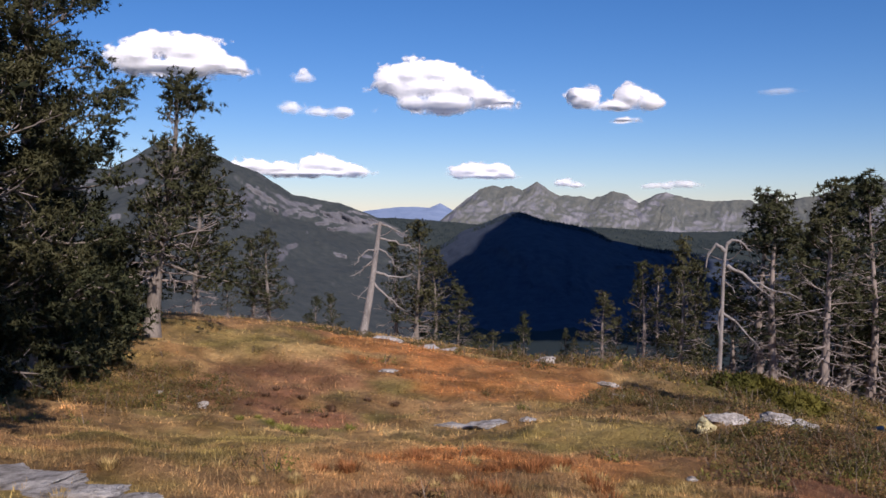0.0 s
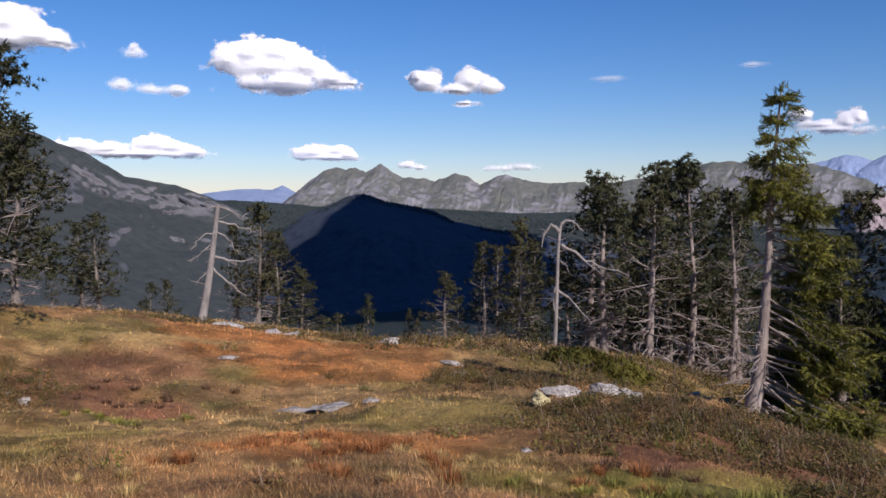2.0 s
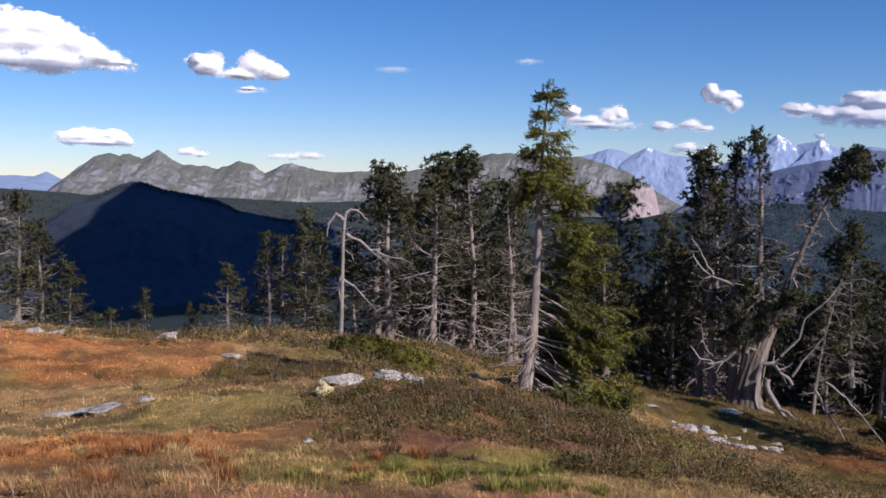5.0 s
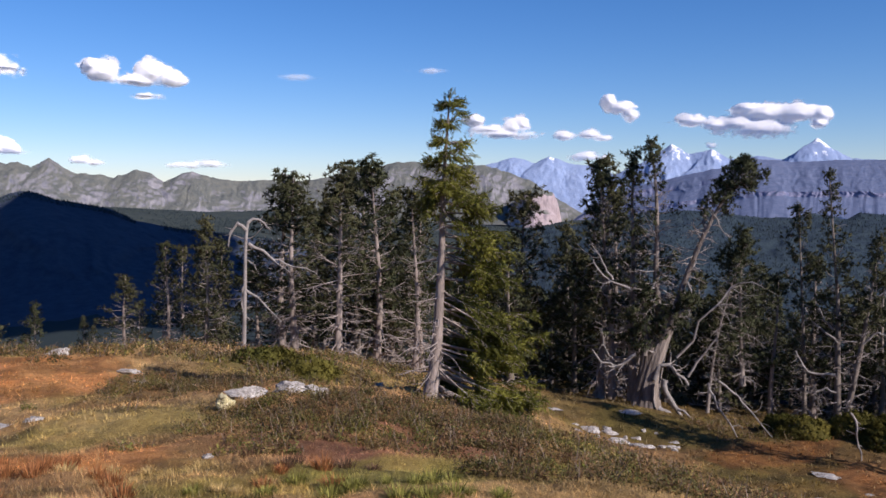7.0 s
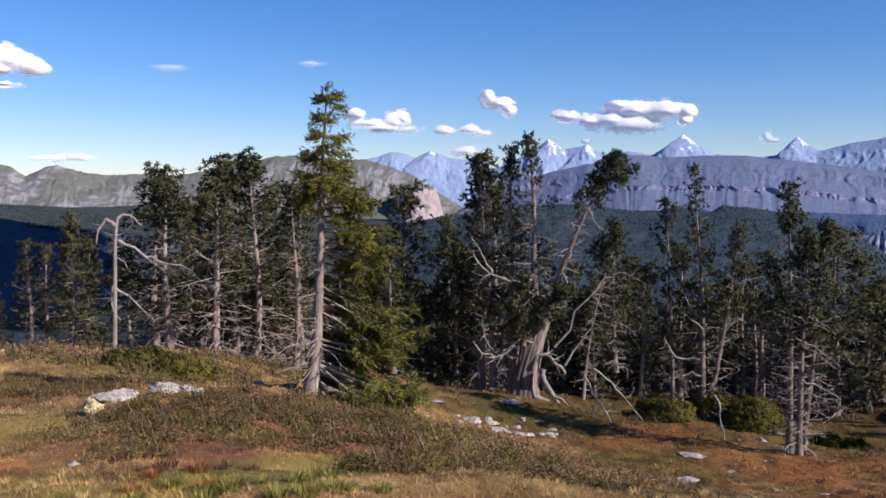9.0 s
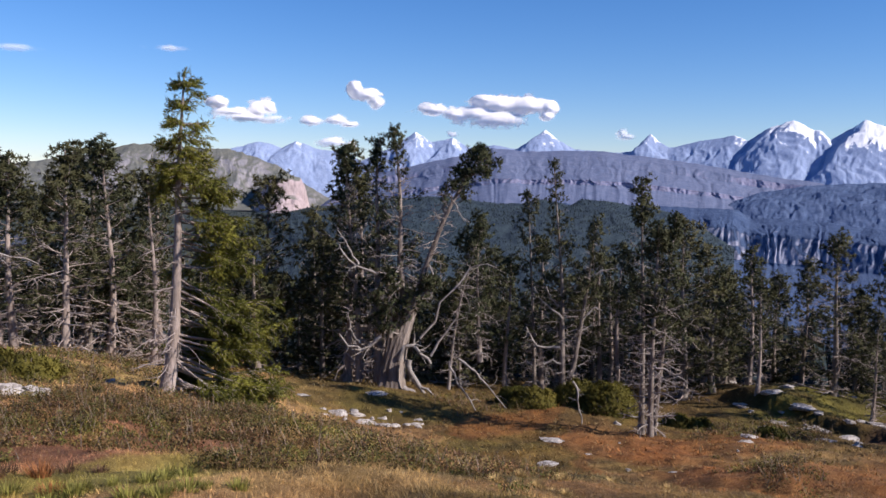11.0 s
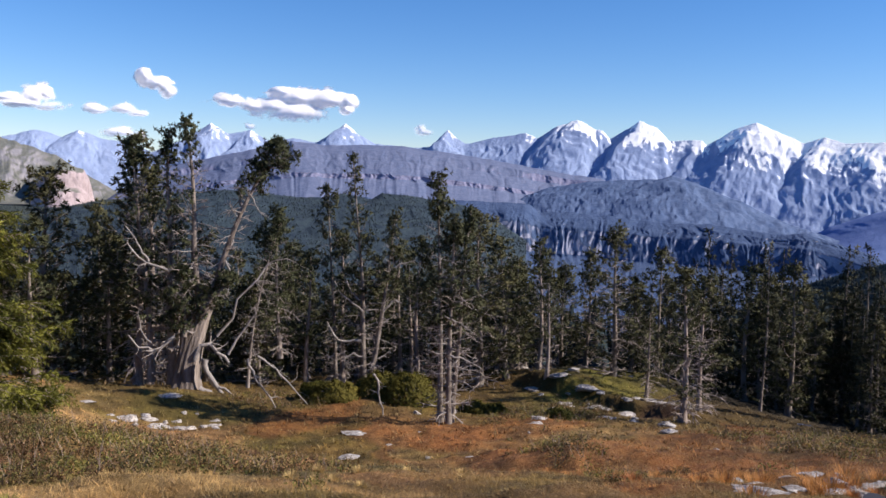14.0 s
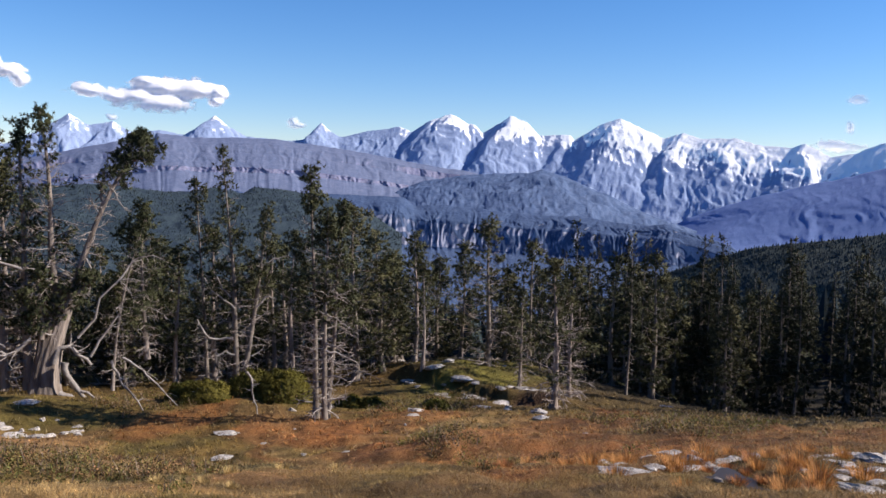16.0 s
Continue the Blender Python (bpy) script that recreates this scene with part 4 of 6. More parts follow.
    def bough(self, path, r0, r1, name="limb", mat="deadwood", twigs=6, reach=0.35, sides=6, knots=9):
        """One named limb or root along a path, smoothed, with small dead twigs."""
        rng = self.rng
        p = np.asarray(path, float)
        s0 = np.linspace(0, 1, len(p))
        s1 = np.linspace(0, 1, knots)
        q = np.stack([np.interp(s1, s0, p[:, c]) for c in range(3)], -1)
        q[1:-1] = (q[:-2] + 2 * q[1:-1] + q[2:]) / 4
        length = np.linalg.norm(np.diff(q, axis=0), axis=1).sum()
        q[1:-1] += rng.normal(size=(knots - 2, 3)) * 0.022 * length
        g = Geo()
        g.tube(q, r0 + (r1 - r0) * s1 ** 0.8, sides)
        for k in range(twigs):
            i = rng.integers(max(1, knots // 3), knots - 1)
            d = q[i] - q[i - 1]
            a = math.atan2(d[1], d[0]) + rng.choice([-1, 1]) * rng.uniform(0.4, 1.3)
            tw = limb(q[i], a, rng.uniform(-0.9, 0.5), reach * length * rng.uniform(0.3, 1.0), rng.normal() * 0.8, rng, 5)
            r = max(0.008, (r0 + (r1 - r0) * s1[i]) * 0.4)
            g.tube(tw, np.linspace(r, r * 0.3, 5), 4)
        self.extra.append((name, g, mat))
        return q

    def finish(self, name, label, templates, needle, bark="bark", group="", category="tree", hero=False):
        root = new(name)
        if self.wood.v:
            part("trunk", self.wood, MAT[bark], root)
        if self.dead.v:
            tagged(part("dead_wood", self.dead, MAT["deadwood" if hero else "twig"], root, "bare grey dead branches"), kind="stuff")
        if self.twigs.v:
            tagged(part("brushwood", self.twigs, MAT["twig"], root), kind="stuff")
        if self.sp:
            add_tufts(self.leaf, self.sp, self.di, self.sz, templates, self.rng)
            cr = part("crown", self.leaf, MAT[needle], root, "dark green needle tufts" if needle.endswith("needle") else "yellow-green needle sprays")
            tagged(cr, kind="stuff")
        for nm, g, mat in self.extra:
            part(nm, g, MAT[mat], root)
        return tagged(root, label, category, group)


def sway(h, rng, amount=0.02, lean=(0, 0), n=11, bend=0.0):
    t = np.linspace(0, 1, n)
    ph = rng.uniform(0, 6.28, 4)
    x = lean[0] * t + amount * h * (np.sin(t * 5 + ph[0]) - np.sin(ph[0])) + bend * np.sin(t * math.pi)
    y = lean[1] * t + amount * h * (np.sin(t * 4 + ph[1]) - np.sin(ph[1]))
    return np.stack([x, y, t * h - 0.15], -1)


def pine(seed, bare, width, branches=64, r0=0.17, **kw):
    """A mountain pine 8 m tall, its base at the origin."""
    t = Tree(seed)
    t.stem(sway(8.0, t.rng, 0.012), r0, 0.02, branches, width, bare, **kw)
    return t


def place(proto, x, y, top=None, height=None, turn=0.0, proto_height=8.0, sink=0.1, wide=1.0):
    """A copy of a tree on the ground, scaled to reach the height given (or the height of its top)."""
    z = float(ground(x, y)) - sink
    h = height if height else top - z
    s = h / proto_height
    ob = copy_thing(proto, Matrix.Identity(4))
    ob.matrix_basis = Matrix.Translation((x, y, z)) @ Matrix.Rotation(turn, 4, "Z") @ Matrix.Diagonal((s * wide, s * wide, s, 1))
    return ob


def retire(protos):
    """Removes the first trees, whose copies now stand in their places."""
    for p in protos:
        for o in (*p.children_recursive, p):
            bpy.data.objects.remove(o)


GROUP = "mountain pines on the slope"
SPECS = [(31, 0.30, 1.70, 0.62, "pine tree with a bare grey trunk and dark green top"),
         (32, 0.12, 1.90, 0.78, "bushy dark green mountain pine with dead lower branches"),
         (33, 0.26, 1.5, 0.52, "tall thin pine with many dead grey branches"),
         (34, 0.04, 1.75, 0.92, "dense dark green pine leafy nearly to the ground"),
         (35, 0.34, 1.75, 0.42, "half-dead pine with grey twigs and a sparse top"),
         (36, 0.20, 2.10, 0.64, "spreading pine with grey limbs and a broad crown")]
PINES = [pine(s, b, w, branches=72, first=0.03, alive=al * 0.9, dead_len=0.85, droop=0.05, density=8, size=1.15, fan=0.15, m=(3, 7)).finish(
    "pine_tree", lab, PINE_TUFT, "needle", "pale_bark" if k in (0, 2, 4) else "bark", GROUP) for k, (s, b, w, al, lab) in enumerate(SPECS)]
# Lighter trees for the depth of the wood.
DEEP = [pine(s + 100, b, w, branches=46, first=0.03, alive=al, dead_len=0.75, droop=0.05, density=4.5, size=1.5, fan=0.21, m=(2, 3), knots=4).finish(
    "pine_tree", lab, PINE_TUFT, "needle", "pale_bark" if k in (0, 2, 4) else "bark", GROUP) for k, (s, b, w, al, lab) in enumerate(SPECS)]
t = Tree(41)
t.stem(sway(8.0, t.rng, 0.008), 0.11, 0.015, 52, 1.40, 0.06, kind="spruce", density=4.5, size=1.4, fan=0.15, m=(2, 2), knots=4, sides=6)
DARK_SPRUCE = t.finish("spruce_tree", "dark green slender spruce tree in the wood", PINE_TUFT, "shaded_needle", "bark", "spruces of the wood")
t = Tree(42)
t.stem(sway(8.0, t.rng, 0.008), 0.085, 0.015, 50, 1.0, 0.30, kind="spruce", density=4.5, size=1.4, fan=0.14, m=(2, 2), knots=4, sides=6)
THIN_SPRUCE = t.finish("spruce_tree", "thin dark spruce with a long bare trunk", PINE_TUFT, "shaded_needle", "bark", "spruces of the wood")

# Single trees: kind, x, y, height of the top above the datum.
SINGLES = [
    (1, -9.5, 32.6, 4.0), (0, -9.9, 38.8, -1.5), (1, -10.1, 44.9, 0.1), (1, -9.1, 44.1, 0.5),
    (4, -8.9, 59.3, -4.5), (1, -7.6, 57.5, -4.1), (2, -2.8, 49.9, -0.3), (1, -1.5, 48.0, 0.9), (3, -0.5, 50.0, -0.7),
    (3, 1.0, 56.0, -3.5), (3, 6.0, 61.7, -6.0), (3, 6.6, 45.5, -4.8), (3, 6.8, 43.5, -5.0),
    (0, 7.5, 39.3, -2.2), (1, 9.2, 45.1, -4.1), (2, 9.2, 38.9, -0.8), (4, 10.9, 42.6, -1.2),
    (3, 10.3, 36.6, 0.3), (3, 12.1, 40.2, -0.8), (4, 15.1, 43.5, -1.3),
    (0, 15.6, 41.2, 2.3), (0, 15.4, 39.1, 2.5), (1, 17.8, 42.4, 0.5), (0, 15.7, 34.6, 2.8),
    (1, 19.9, 41.5, 3.2), (2, 19.9, 39.3, 2.8), (5, 21.1, 45.4, 2.0), (2, 19.7, 34.8, 1.6),
    (1, 22.5, 42.4, 1.6), (4, 23.0, 39.9, 1.1), (1, 31.0, 41.9, 1.6), (3, 38.2, 46.3, -0.8),
    (2, 33.5, 37.2, 3.4), (4, 35.3, 38.3, 2.2),
    (4, 45.3, 31.5, -2.1), (4, 48.0, 27.3, -2.4), (1, 48.9, 23.3, -0.7),
    (4, 54.9, 24.8, -2.6), (1, 59.2, 24.9, -4.6), (0, 56.1, 22.0, -3.5), (3, 62.3, 22.6, -5.0),
    (3, 61.0, 20.3, -3.7), (5, 53.9, 16.0, -1.5), (3, 58.1, 16.0, -5.0),
    (2, 50.7, 12.9, -5.5), (2, 43.3, 9.1, -2.7), (4, 49.4, 9.5, -3.7),
    (3, 47.2, 37.3, -3.3), (5, 41.5, 34.8, -1.8), (4, 44.8, 40.0, -3.8),
]
tr = np.random.default_rng(7)
for k, x, y, top in SINGLES:
    place(PINES[k], x, y, top, turn=tr.uniform(0, 6.28), wide=tr.uniform(0.9, 1.35))

# Thicket of pines behind, and the dark wood at the edge of the meadow.
for k in range(34):
    az, d = tr.uniform(-70, -40), tr.uniform(52, 80)
    p = bearing(az, d)
    place(DEEP[tr.choice([1, 2, 4, 4, 5, 2])], p.x, p.y, height=tr.uniform(6, 9.5), turn=tr.uniform(0, 6.28))
for k in range(22):
    az, d = tr.uniform(-40, -16), tr.uniform(50, 66)
    p = bearing(az, d)
    place(DEEP[3], p.x, p.y, height=tr.uniform(4.5, 7.5), turn=tr.uniform(0, 6.28), wide=tr.uniform(1.1, 1.5))
for k in range(22):
    az, d = tr.uniform(-76, -40), tr.uniform(56, 74)
    p = bearing(az, d)
    place(DEEP[(3, 1)[k % 2]], p.x, p.y, height=tr.uniform(4.5, 8), turn=tr.uniform(0, 6.28), wide=tr.uniform(1.1, 1.5))
for k in range(24):
    az, d = tr.uniform(-39, -12), tr.uniform(46, 70)
    p = bearing(az, d)
    place(DEEP[tr.choice([1, 3, 2, 4])], p.x, p.y, height=tr.uniform(5, 8.5), turn=tr.uniform(0, 6.28))
for k in range(30):
    p = bearing(tr.uniform(-68, -46), tr.uniform(54, 74))
    place(DEEP[(3, 1, 5)[k % 3]], p.x, p.y, height=tr.uniform(5.5, 8.2), turn=tr.uniform(0, 6.28), wide=tr.uniform(1.1, 1.5))
for k in range(16):
    p = bearing(tr.uniform(-47, -33), tr.uniform(50, 68))
    place(DEEP[(3, 1)[k % 2]], p.x, p.y, height=tr.uniform(6, 9), turn=tr.uniform(0, 6.28), wide=tr.uniform(1.1, 1.4))
for k in range(175):
    az = tr.uniform(-135, -76)
    d = 66 + max(-30, az + 76) * 0.12 - max(0, -106 - az) * 0.55 + 34 * tr.uniform(0, 1) ** 1.6
    p = bearing(az, d)
    place((DARK_SPRUCE, THIN_SPRUCE)[k % 2], p.x, p.y, height=tr.uniform(8.5, 13), turn=tr.uniform(0, 6.28), wide=tr.uniform(0.8, 1.1))

for k in range(60):
    az = tr.uniform(-93, -74)
    p = bearing(az, tr.uniform(61, 78) + 6 * math.sin(az))
    place((DARK_SPRUCE, THIN_SPRUCE, DEEP[3])[k % 3], p.x, p.y, height=tr.uniform(5, 10.5), turn=tr.uniform(0, 6.28), wide=tr.uniform(0.9, 1.3))
# Tall spruces out of view, added to shade the floor of the wood.
for k in range(12):
    p = bearing(tr.uniform(-132, -112), tr.uniform(56, 74))
    place(DARK_SPRUCE, p.x, p.y, height=tr.uniform(11, 15), turn=tr.uniform(0, 6.28), wide=tr.uniform(1.0, 1.3))

# More unseen spruces, added so that their shadows darken the wood's edge.
for k in range(46):
    p = bearing(tr.uniform(-120, -101), tr.uniform(44, 74))
    place((DARK_SPRUCE, THIN_SPRUCE)[k % 2], p.x, p.y, height=tr.uniform(9, 14), turn=tr.uniform(0, 6.28), wide=tr.uniform(1.0, 1.3))
for k in range(26):
    az, d = tr.uniform(-17, 12), tr.uniform(58, 84)
    p = bearing(az, d)
    top = 1.6 - d * math.tan(radians(tr.uniform(7.9, 9.3) + 0.06 * max(0, -az)))
    z = float(ground(p.x, p.y))
    place(DEEP[(3, 1)[k % 2]], p.x, p.y, height=min(7.5, max(2.5, top - z)), turn=tr.uniform(0, 6.28), wide=tr.uniform(1.2, 1.7))
retire([*PINES, *DEEP, DARK_SPRUCE, THIN_SPRUCE])


# ---- the spruce at the meadow's edge ----
def foot(path):
    """The base of a tree's path, set on the ground, and the path from there."""
    p = np.array(path, float)
    base = np.array([p[0, 0], p[0, 1], float(ground(p[0, 0], p[0, 1]))])
    q = p - base
    q[0, 2] = -0.15
    return base, q


def finer(p, n):
    p = np.asarray(p, float)
    s0, s1 = np.linspace(0, 1, len(p)), np.linspace(0, 1, n)
    q = np.stack([np.interp(s1, s0, p[:, c]) for c in range(3)], -1)
    q[1:-1] = (q[:-2] + 2 * q[1:-1] + q[2:]) / 4
    return q


SPRUCE_PATH = [(8.74, 14.64, -2.81), (8.85, 14.58, -2.20), (8.91, 14.55, -1.39), (8.95, 14.52, -0.47), (8.99, 14.50, 0.67), (8.99, 14.50, 1.57), (9.05, 14.46, 2.58), (9.10, 14.43, 3.50)]
base, path = foot(SPRUCE_PATH)
t = Tree(61)
path = finer(path, 15)
SUNNY = -0.15   # the side on which the boughs live, to the east


def spruce_boughs(t, path, r0, r1, height):
    """Whorls of drooping boughs set with hanging sprays; the lee side bare below, with dead snags."""
    rng = t.rng
    n = len(path)
    rad = r0 + (r1 - r0) * np.linspace(0, 1, n) ** 0.8
    rad[0] *= 1.5
    rad[1] *= 1.12
    t.wood.tube(path, rad, 12)
    h, az = 0.3, 0.0
    while h < height - 0.12:
        f = h / height
        for q in range(7 if f < 0.5 else 8 if f < 0.78 else 5):
            az += 2.4 + rng.normal() * 0.3
            c = math.cos(az - SUNNY)
            p = f * (n - 1)
            i = min(int(p), n - 2)
            start = path[i] + (path[i + 1] - path[i]) * (p - i + rng.uniform(-0.15, 0.15))
            full = 3.05 * (1 - f) ** 0.9 + 0.12
            if f < 0.68 and c < 0.48:
                if rng.uniform() < 0.26:
                    L = rng.uniform(0.3, 1.1) * (1 - 0.4 * f)
                    br = limb(start, az, rng.uniform(-0.75, 0.1), L, rng.uniform(-0.5, 0.5), rng, 6, 0.08)
                    t.dead.tube(br, np.linspace(0.017, 0.005, 6), 4)
                    for z in range(3):
                        k = rng.integers(1, 5)
                        t.dead.tube(limb(br[k], az + rng.normal(), rng.uniform(-0.9, 0.3), L * 0.4, 0.3, rng, 4, 0.1), np.linspace(0.008, 0.003, 4), 3)
                continue
            reach = 0.50 + 0.45 * max(0.0, c) if f < 0.75 else 0.62 + 0.22 * c
            L = full * reach * rng.uniform(0.65, 1.12)
            elev = -0.10 - 0.40 * (1 - f) + rng.normal() * 0.10 + (0.55 if f > 0.9 else 0.0)
            br = limb(start, az, elev, L, 0.50, rng, 7, 0.04)
            r = 0.010 + 0.010 * L
            t.wood.tube(br, np.linspace(r, 0.004, 7), 4)
            bare = 0.35 if f < 0.7 else 0.08
            for z in range(int(6 + 14 * L)):
                u = rng.uniform(bare, 1.0)
                k = min(int(u * 6), 5)
                st = br[k] + (br[k + 1] - br[k]) * (u * 6 - k)
                side = rng.choice([-1, 1])
                ln = (0.12 + 0.30 * L * (1.1 - u)) * rng.uniform(0.7, 1.2)
                tw = limb(st, az + side * rng.uniform(0.5, 1.0), elev * 0.3 - 0.25 + rng.normal() * 0.15, ln, -0.35, rng, 4, 0.08)
                t.twigs.tube(tw, np.linspace(0.006, 0.003, 4), 3)
                for w in range(max(2, int(ln / 0.075))):
                    v = (w + rng.uniform(0.2, 1)) / max(2, int(ln / 0.075)) * 2.99
                    m = int(min(v, 2.99))
                    t.sp.append(tw[m] + (tw[m + 1] - tw[m]) * (v - m) + rng.normal(size=3) * 0.02)
                    t.di.append((tw[m + 1] - tw[m]) / (ln / 3) + np.array([0, 0, -0.25 + 0.5 * rng.uniform()]) + rng.normal(size=3) * 0.25)
                    t.sz.append(rng.uniform(0.55, 0.85))
            for u in np.linspace(bare + 0.1, 1.0, max(3, int(L / 0.09))):
                k = min(int(u * 6), 5)
                t.sp.append(br[k] + (br[k + 1] - br[k]) * min(1.0, u * 6 - k))
                t.di.append(br[k + 1] - br[k] + rng.normal(size=3) * 0.06)
                t.sz.append(rng.uniform(0.6, 0.9))
        h += (0.15 if f < 0.6 else 0.24) * rng.uniform(0.6, 1.4)
    for u in np.linspace(0.9, 1.0, 9):
        t.sp.append(path[-1] * u + path[-2] * (1 - u))
        t.di.append(np.array([0, 0, 1.0]) + rng.normal(size=3) * 0.5)
        t.sz.append(0.6)


spruce_boughs(t, path, 0.165, 0.012, 6.3)
sp = t.finish("spruce_tree", "leaning spruce with pale bare trunk and one-sided yellow-green boughs", SPRUCE_TUFT, "spruce", "pale_bark", hero=False)
sp.location = base

# ---- dead snags ----
def snag(seed, d_path, limbs, r0, r1, label):
    base, path = foot(d_path)
    t = Tree(seed)
    t.wood.tube(finer(path, 10), r0 + (r1 - r0) * np.linspace(0, 1, 10) ** 0.7, 9)
    for p, a, b in limbs:
        t.bough(np.array(p) - base, a, b, twigs=9)
    for k in range(9):
        h = t.rng.uniform(0.3, 0.95) * 9
        i = int(h)
        q = finer(path, 10)[i]
        t.twigs.tube(limb(q, t.rng.uniform(0, 6.28), t.rng.uniform(-0.6, 0.3), t.rng.uniform(0.3, 1.1), 0.4, t.rng), np.linspace(0.022, 0.006, 6), 4)
    ob = t.finish("dead_tree", label, PINE_TUFT, "needle", "deadwood", "dead trees")
    ob.location = base


snag(71, [(-4.00, 41.81, -4.71), (-3.63, 41.84, -2.83), (-3.38, 41.86, -1.07), (-3.10, 41.89, 1.00)], [
    ([(-3.32, 41.87, -1.49), (-2.91, 41.90, -1.60), (-2.55, 41.92, -1.72), (-2.02, 41.95, -1.77), (-1.51, 41.97, -1.55)], 0.085, 0.03), ([(-3.44, 41.86, -1.99), (-2.69, 41.91, -2.73), (-2.30, 41.94, -3.15), (-1.91, 41.96, -3.38)], 0.07, 0.02),
    ([(-3.13, 41.88, 0.19), (-2.63, 41.92, 0.13), (-2.04, 41.95, -0.06), (-1.73, 41.96, -0.20), (-1.40, 41.98, -0.32)], 0.07, 0.02), ([(-3.10, 41.89, 0.91), (-2.68, 41.91, 0.83), (-2.43, 41.93, 0.58), (-2.01, 41.95, 0.47), (-1.73, 41.96, 0.58)], 0.07, 0.02),
    ([(-3.21, 41.88, -0.31), (-2.85, 41.90, -0.48), (-2.52, 41.92, -0.82), (-2.35, 41.93, -1.16), (-2.18, 41.94, -1.44)], 0.055, 0.02), ([(-3.43, 41.86, -0.87), (-3.68, 41.84, -1.09), (-3.93, 41.82, -1.32), (-4.24, 41.79, -1.54), (-4.57, 41.75, -1.68)], 0.05, 0.015),
    ([(-3.29, 41.87, -0.20), (-3.68, 41.84, -0.42), (-4.01, 41.81, -0.59), (-4.24, 41.79, -0.92), (-4.40, 41.77, -1.15)], 0.05, 0.015), ([(-3.58, 41.85, -1.99), (-3.80, 41.83, -2.33), (-4.02, 41.81, -2.55), (-4.22, 41.79, -2.83)], 0.035, 0.01),
    ([(-3.07, 41.89, 1.00), (-3.23, 41.88, 0.86), (-3.46, 41.86, 0.91), (-3.60, 41.85, 0.75)], 0.05, 0.015)], 0.24, 0.10, "bare silvery dead pine leaning at the crest")
snag(72, [(11.22, 34.21, -4.54), (11.27, 34.19, -3.39), (11.31, 34.18, -1.85), (11.33, 34.17, -0.45), (11.44, 34.13, 0.28)], [
    ([(11.36, 34.16, -0.06), (11.13, 34.24, 0.23), (10.95, 34.29, 0.21), (10.81, 34.34, -0.23), (10.67, 34.38, -0.74)], 0.10, 0.03), ([(11.45, 34.13, -0.63), (11.97, 33.95, -1.00), (12.53, 33.75, -1.28), (13.20, 33.49, -1.66), (14.07, 33.14, -1.92)], 0.09, 0.02),
    ([(11.44, 34.13, 0.24), (11.70, 34.04, 0.42), (11.99, 33.95, 0.29), (12.31, 33.83, -0.07)], 0.08, 0.03), ([(11.32, 34.17, -2.56), (11.67, 34.06, -2.82), (12.02, 33.93, -3.17), (12.69, 33.69, -3.95)], 0.075, 0.02),
    ([(11.40, 34.15, -1.32), (11.65, 34.06, -1.49), (11.74, 34.03, -1.76)], 0.04, 0.015), ([(11.29, 34.18, -2.35), (11.14, 34.23, -2.93), (11.23, 34.20, -3.39), (11.48, 34.12, -3.84)], 0.05, 0.02)],
    0.10, 0.06, "bare twisted white dead pine with crooked limbs")

# ---- the old many-stemmed pine in the hollow ----
OD = 48
OLD_TRUNK = [(34.00, 34.03, -10.40), (34.12, 33.92, -9.10), (34.34, 33.70, -7.69), (34.60, 33.43, -6.60), (34.86, 33.16, -5.76)]
base, path = foot(OLD_TRUNK)
base_v = base
t = Tree(81)
t.wood.tube(finer(path, 9), np.array([0.86, 0.68, 0.60, 0.55, 0.50, 0.45, 0.41, 0.36, 0.30]), 64, 0.07)
rel = lambda p: np.array(p, float) - base_v
t.wood.tube(finer(rel([(33.85, 34.19, -10.33), (34.03, 34.01, -8.78), (34.16, 33.88, -7.49), (34.18, 33.86, -6.27)]), 8), np.linspace(0.56, 0.34, 8), 48, 0.07)
low = dict(density=9, size=1.25, fan=0.16, m=(3, 7), dead_len=1.1, first=0.04)
t.stem(finer(rel([(33.95, 34.92, -10.20), (33.88, 34.99, -7.09), (33.82, 35.05, -4.73), (33.89, 34.98, -1.91), (33.73, 35.13, 1.07), (33.84, 35.02, 3.71)]), 14), 0.27, 0.04, 105, 1.7, 0.18, alive=0.36, **low)
t.stem(finer(rel([(34.62, 33.41, -6.08), (34.31, 33.73, -3.52), (34.35, 33.68, -1.05), (34.27, 33.77, 1.90), (34.02, 34.01, 4.26)]), 12), 0.24, 0.04, 85, 1.5, 0.2, alive=0.36, **low)
t.stem(finer(rel([(33.39, 35.99, -10.12), (33.30, 36.07, -6.33), (33.17, 36.19, -3.42), (32.81, 36.51, -0.23), (32.73, 36.59, 3.18)]), 12), 0.2, 0.03, 95, 1.6, 0.2, alive=0.45, **low)
t.stem(finer(rel([(34.58, 32.89, -5.76), (35.13, 32.30, -3.03), (35.67, 31.71, -0.88), (36.14, 31.18, 0.64), (36.53, 30.74, 1.59), (36.76, 30.46, 3.09)]), 12), 0.19, 0.05, 60, 1.5, 0.5, alive=0.8, **low)
t.stem(finer(rel([(36.68, 30.87, 1.59), (37.12, 30.34, 2.10), (37.24, 30.20, 2.58), (37.16, 30.30, 3.29)]), 7), 0.10, 0.03, 40, 1.1, 0.1, alive=0.9, **low)
t.stem(finer(rel([(38.62, 31.20, -9.17), (38.52, 31.32, -6.47), (38.42, 31.44, -3.47), (38.57, 31.26, -0.50)]), 9), 0.14, 0.03, 70, 1.3, 0.2, alive=0.5, **low)
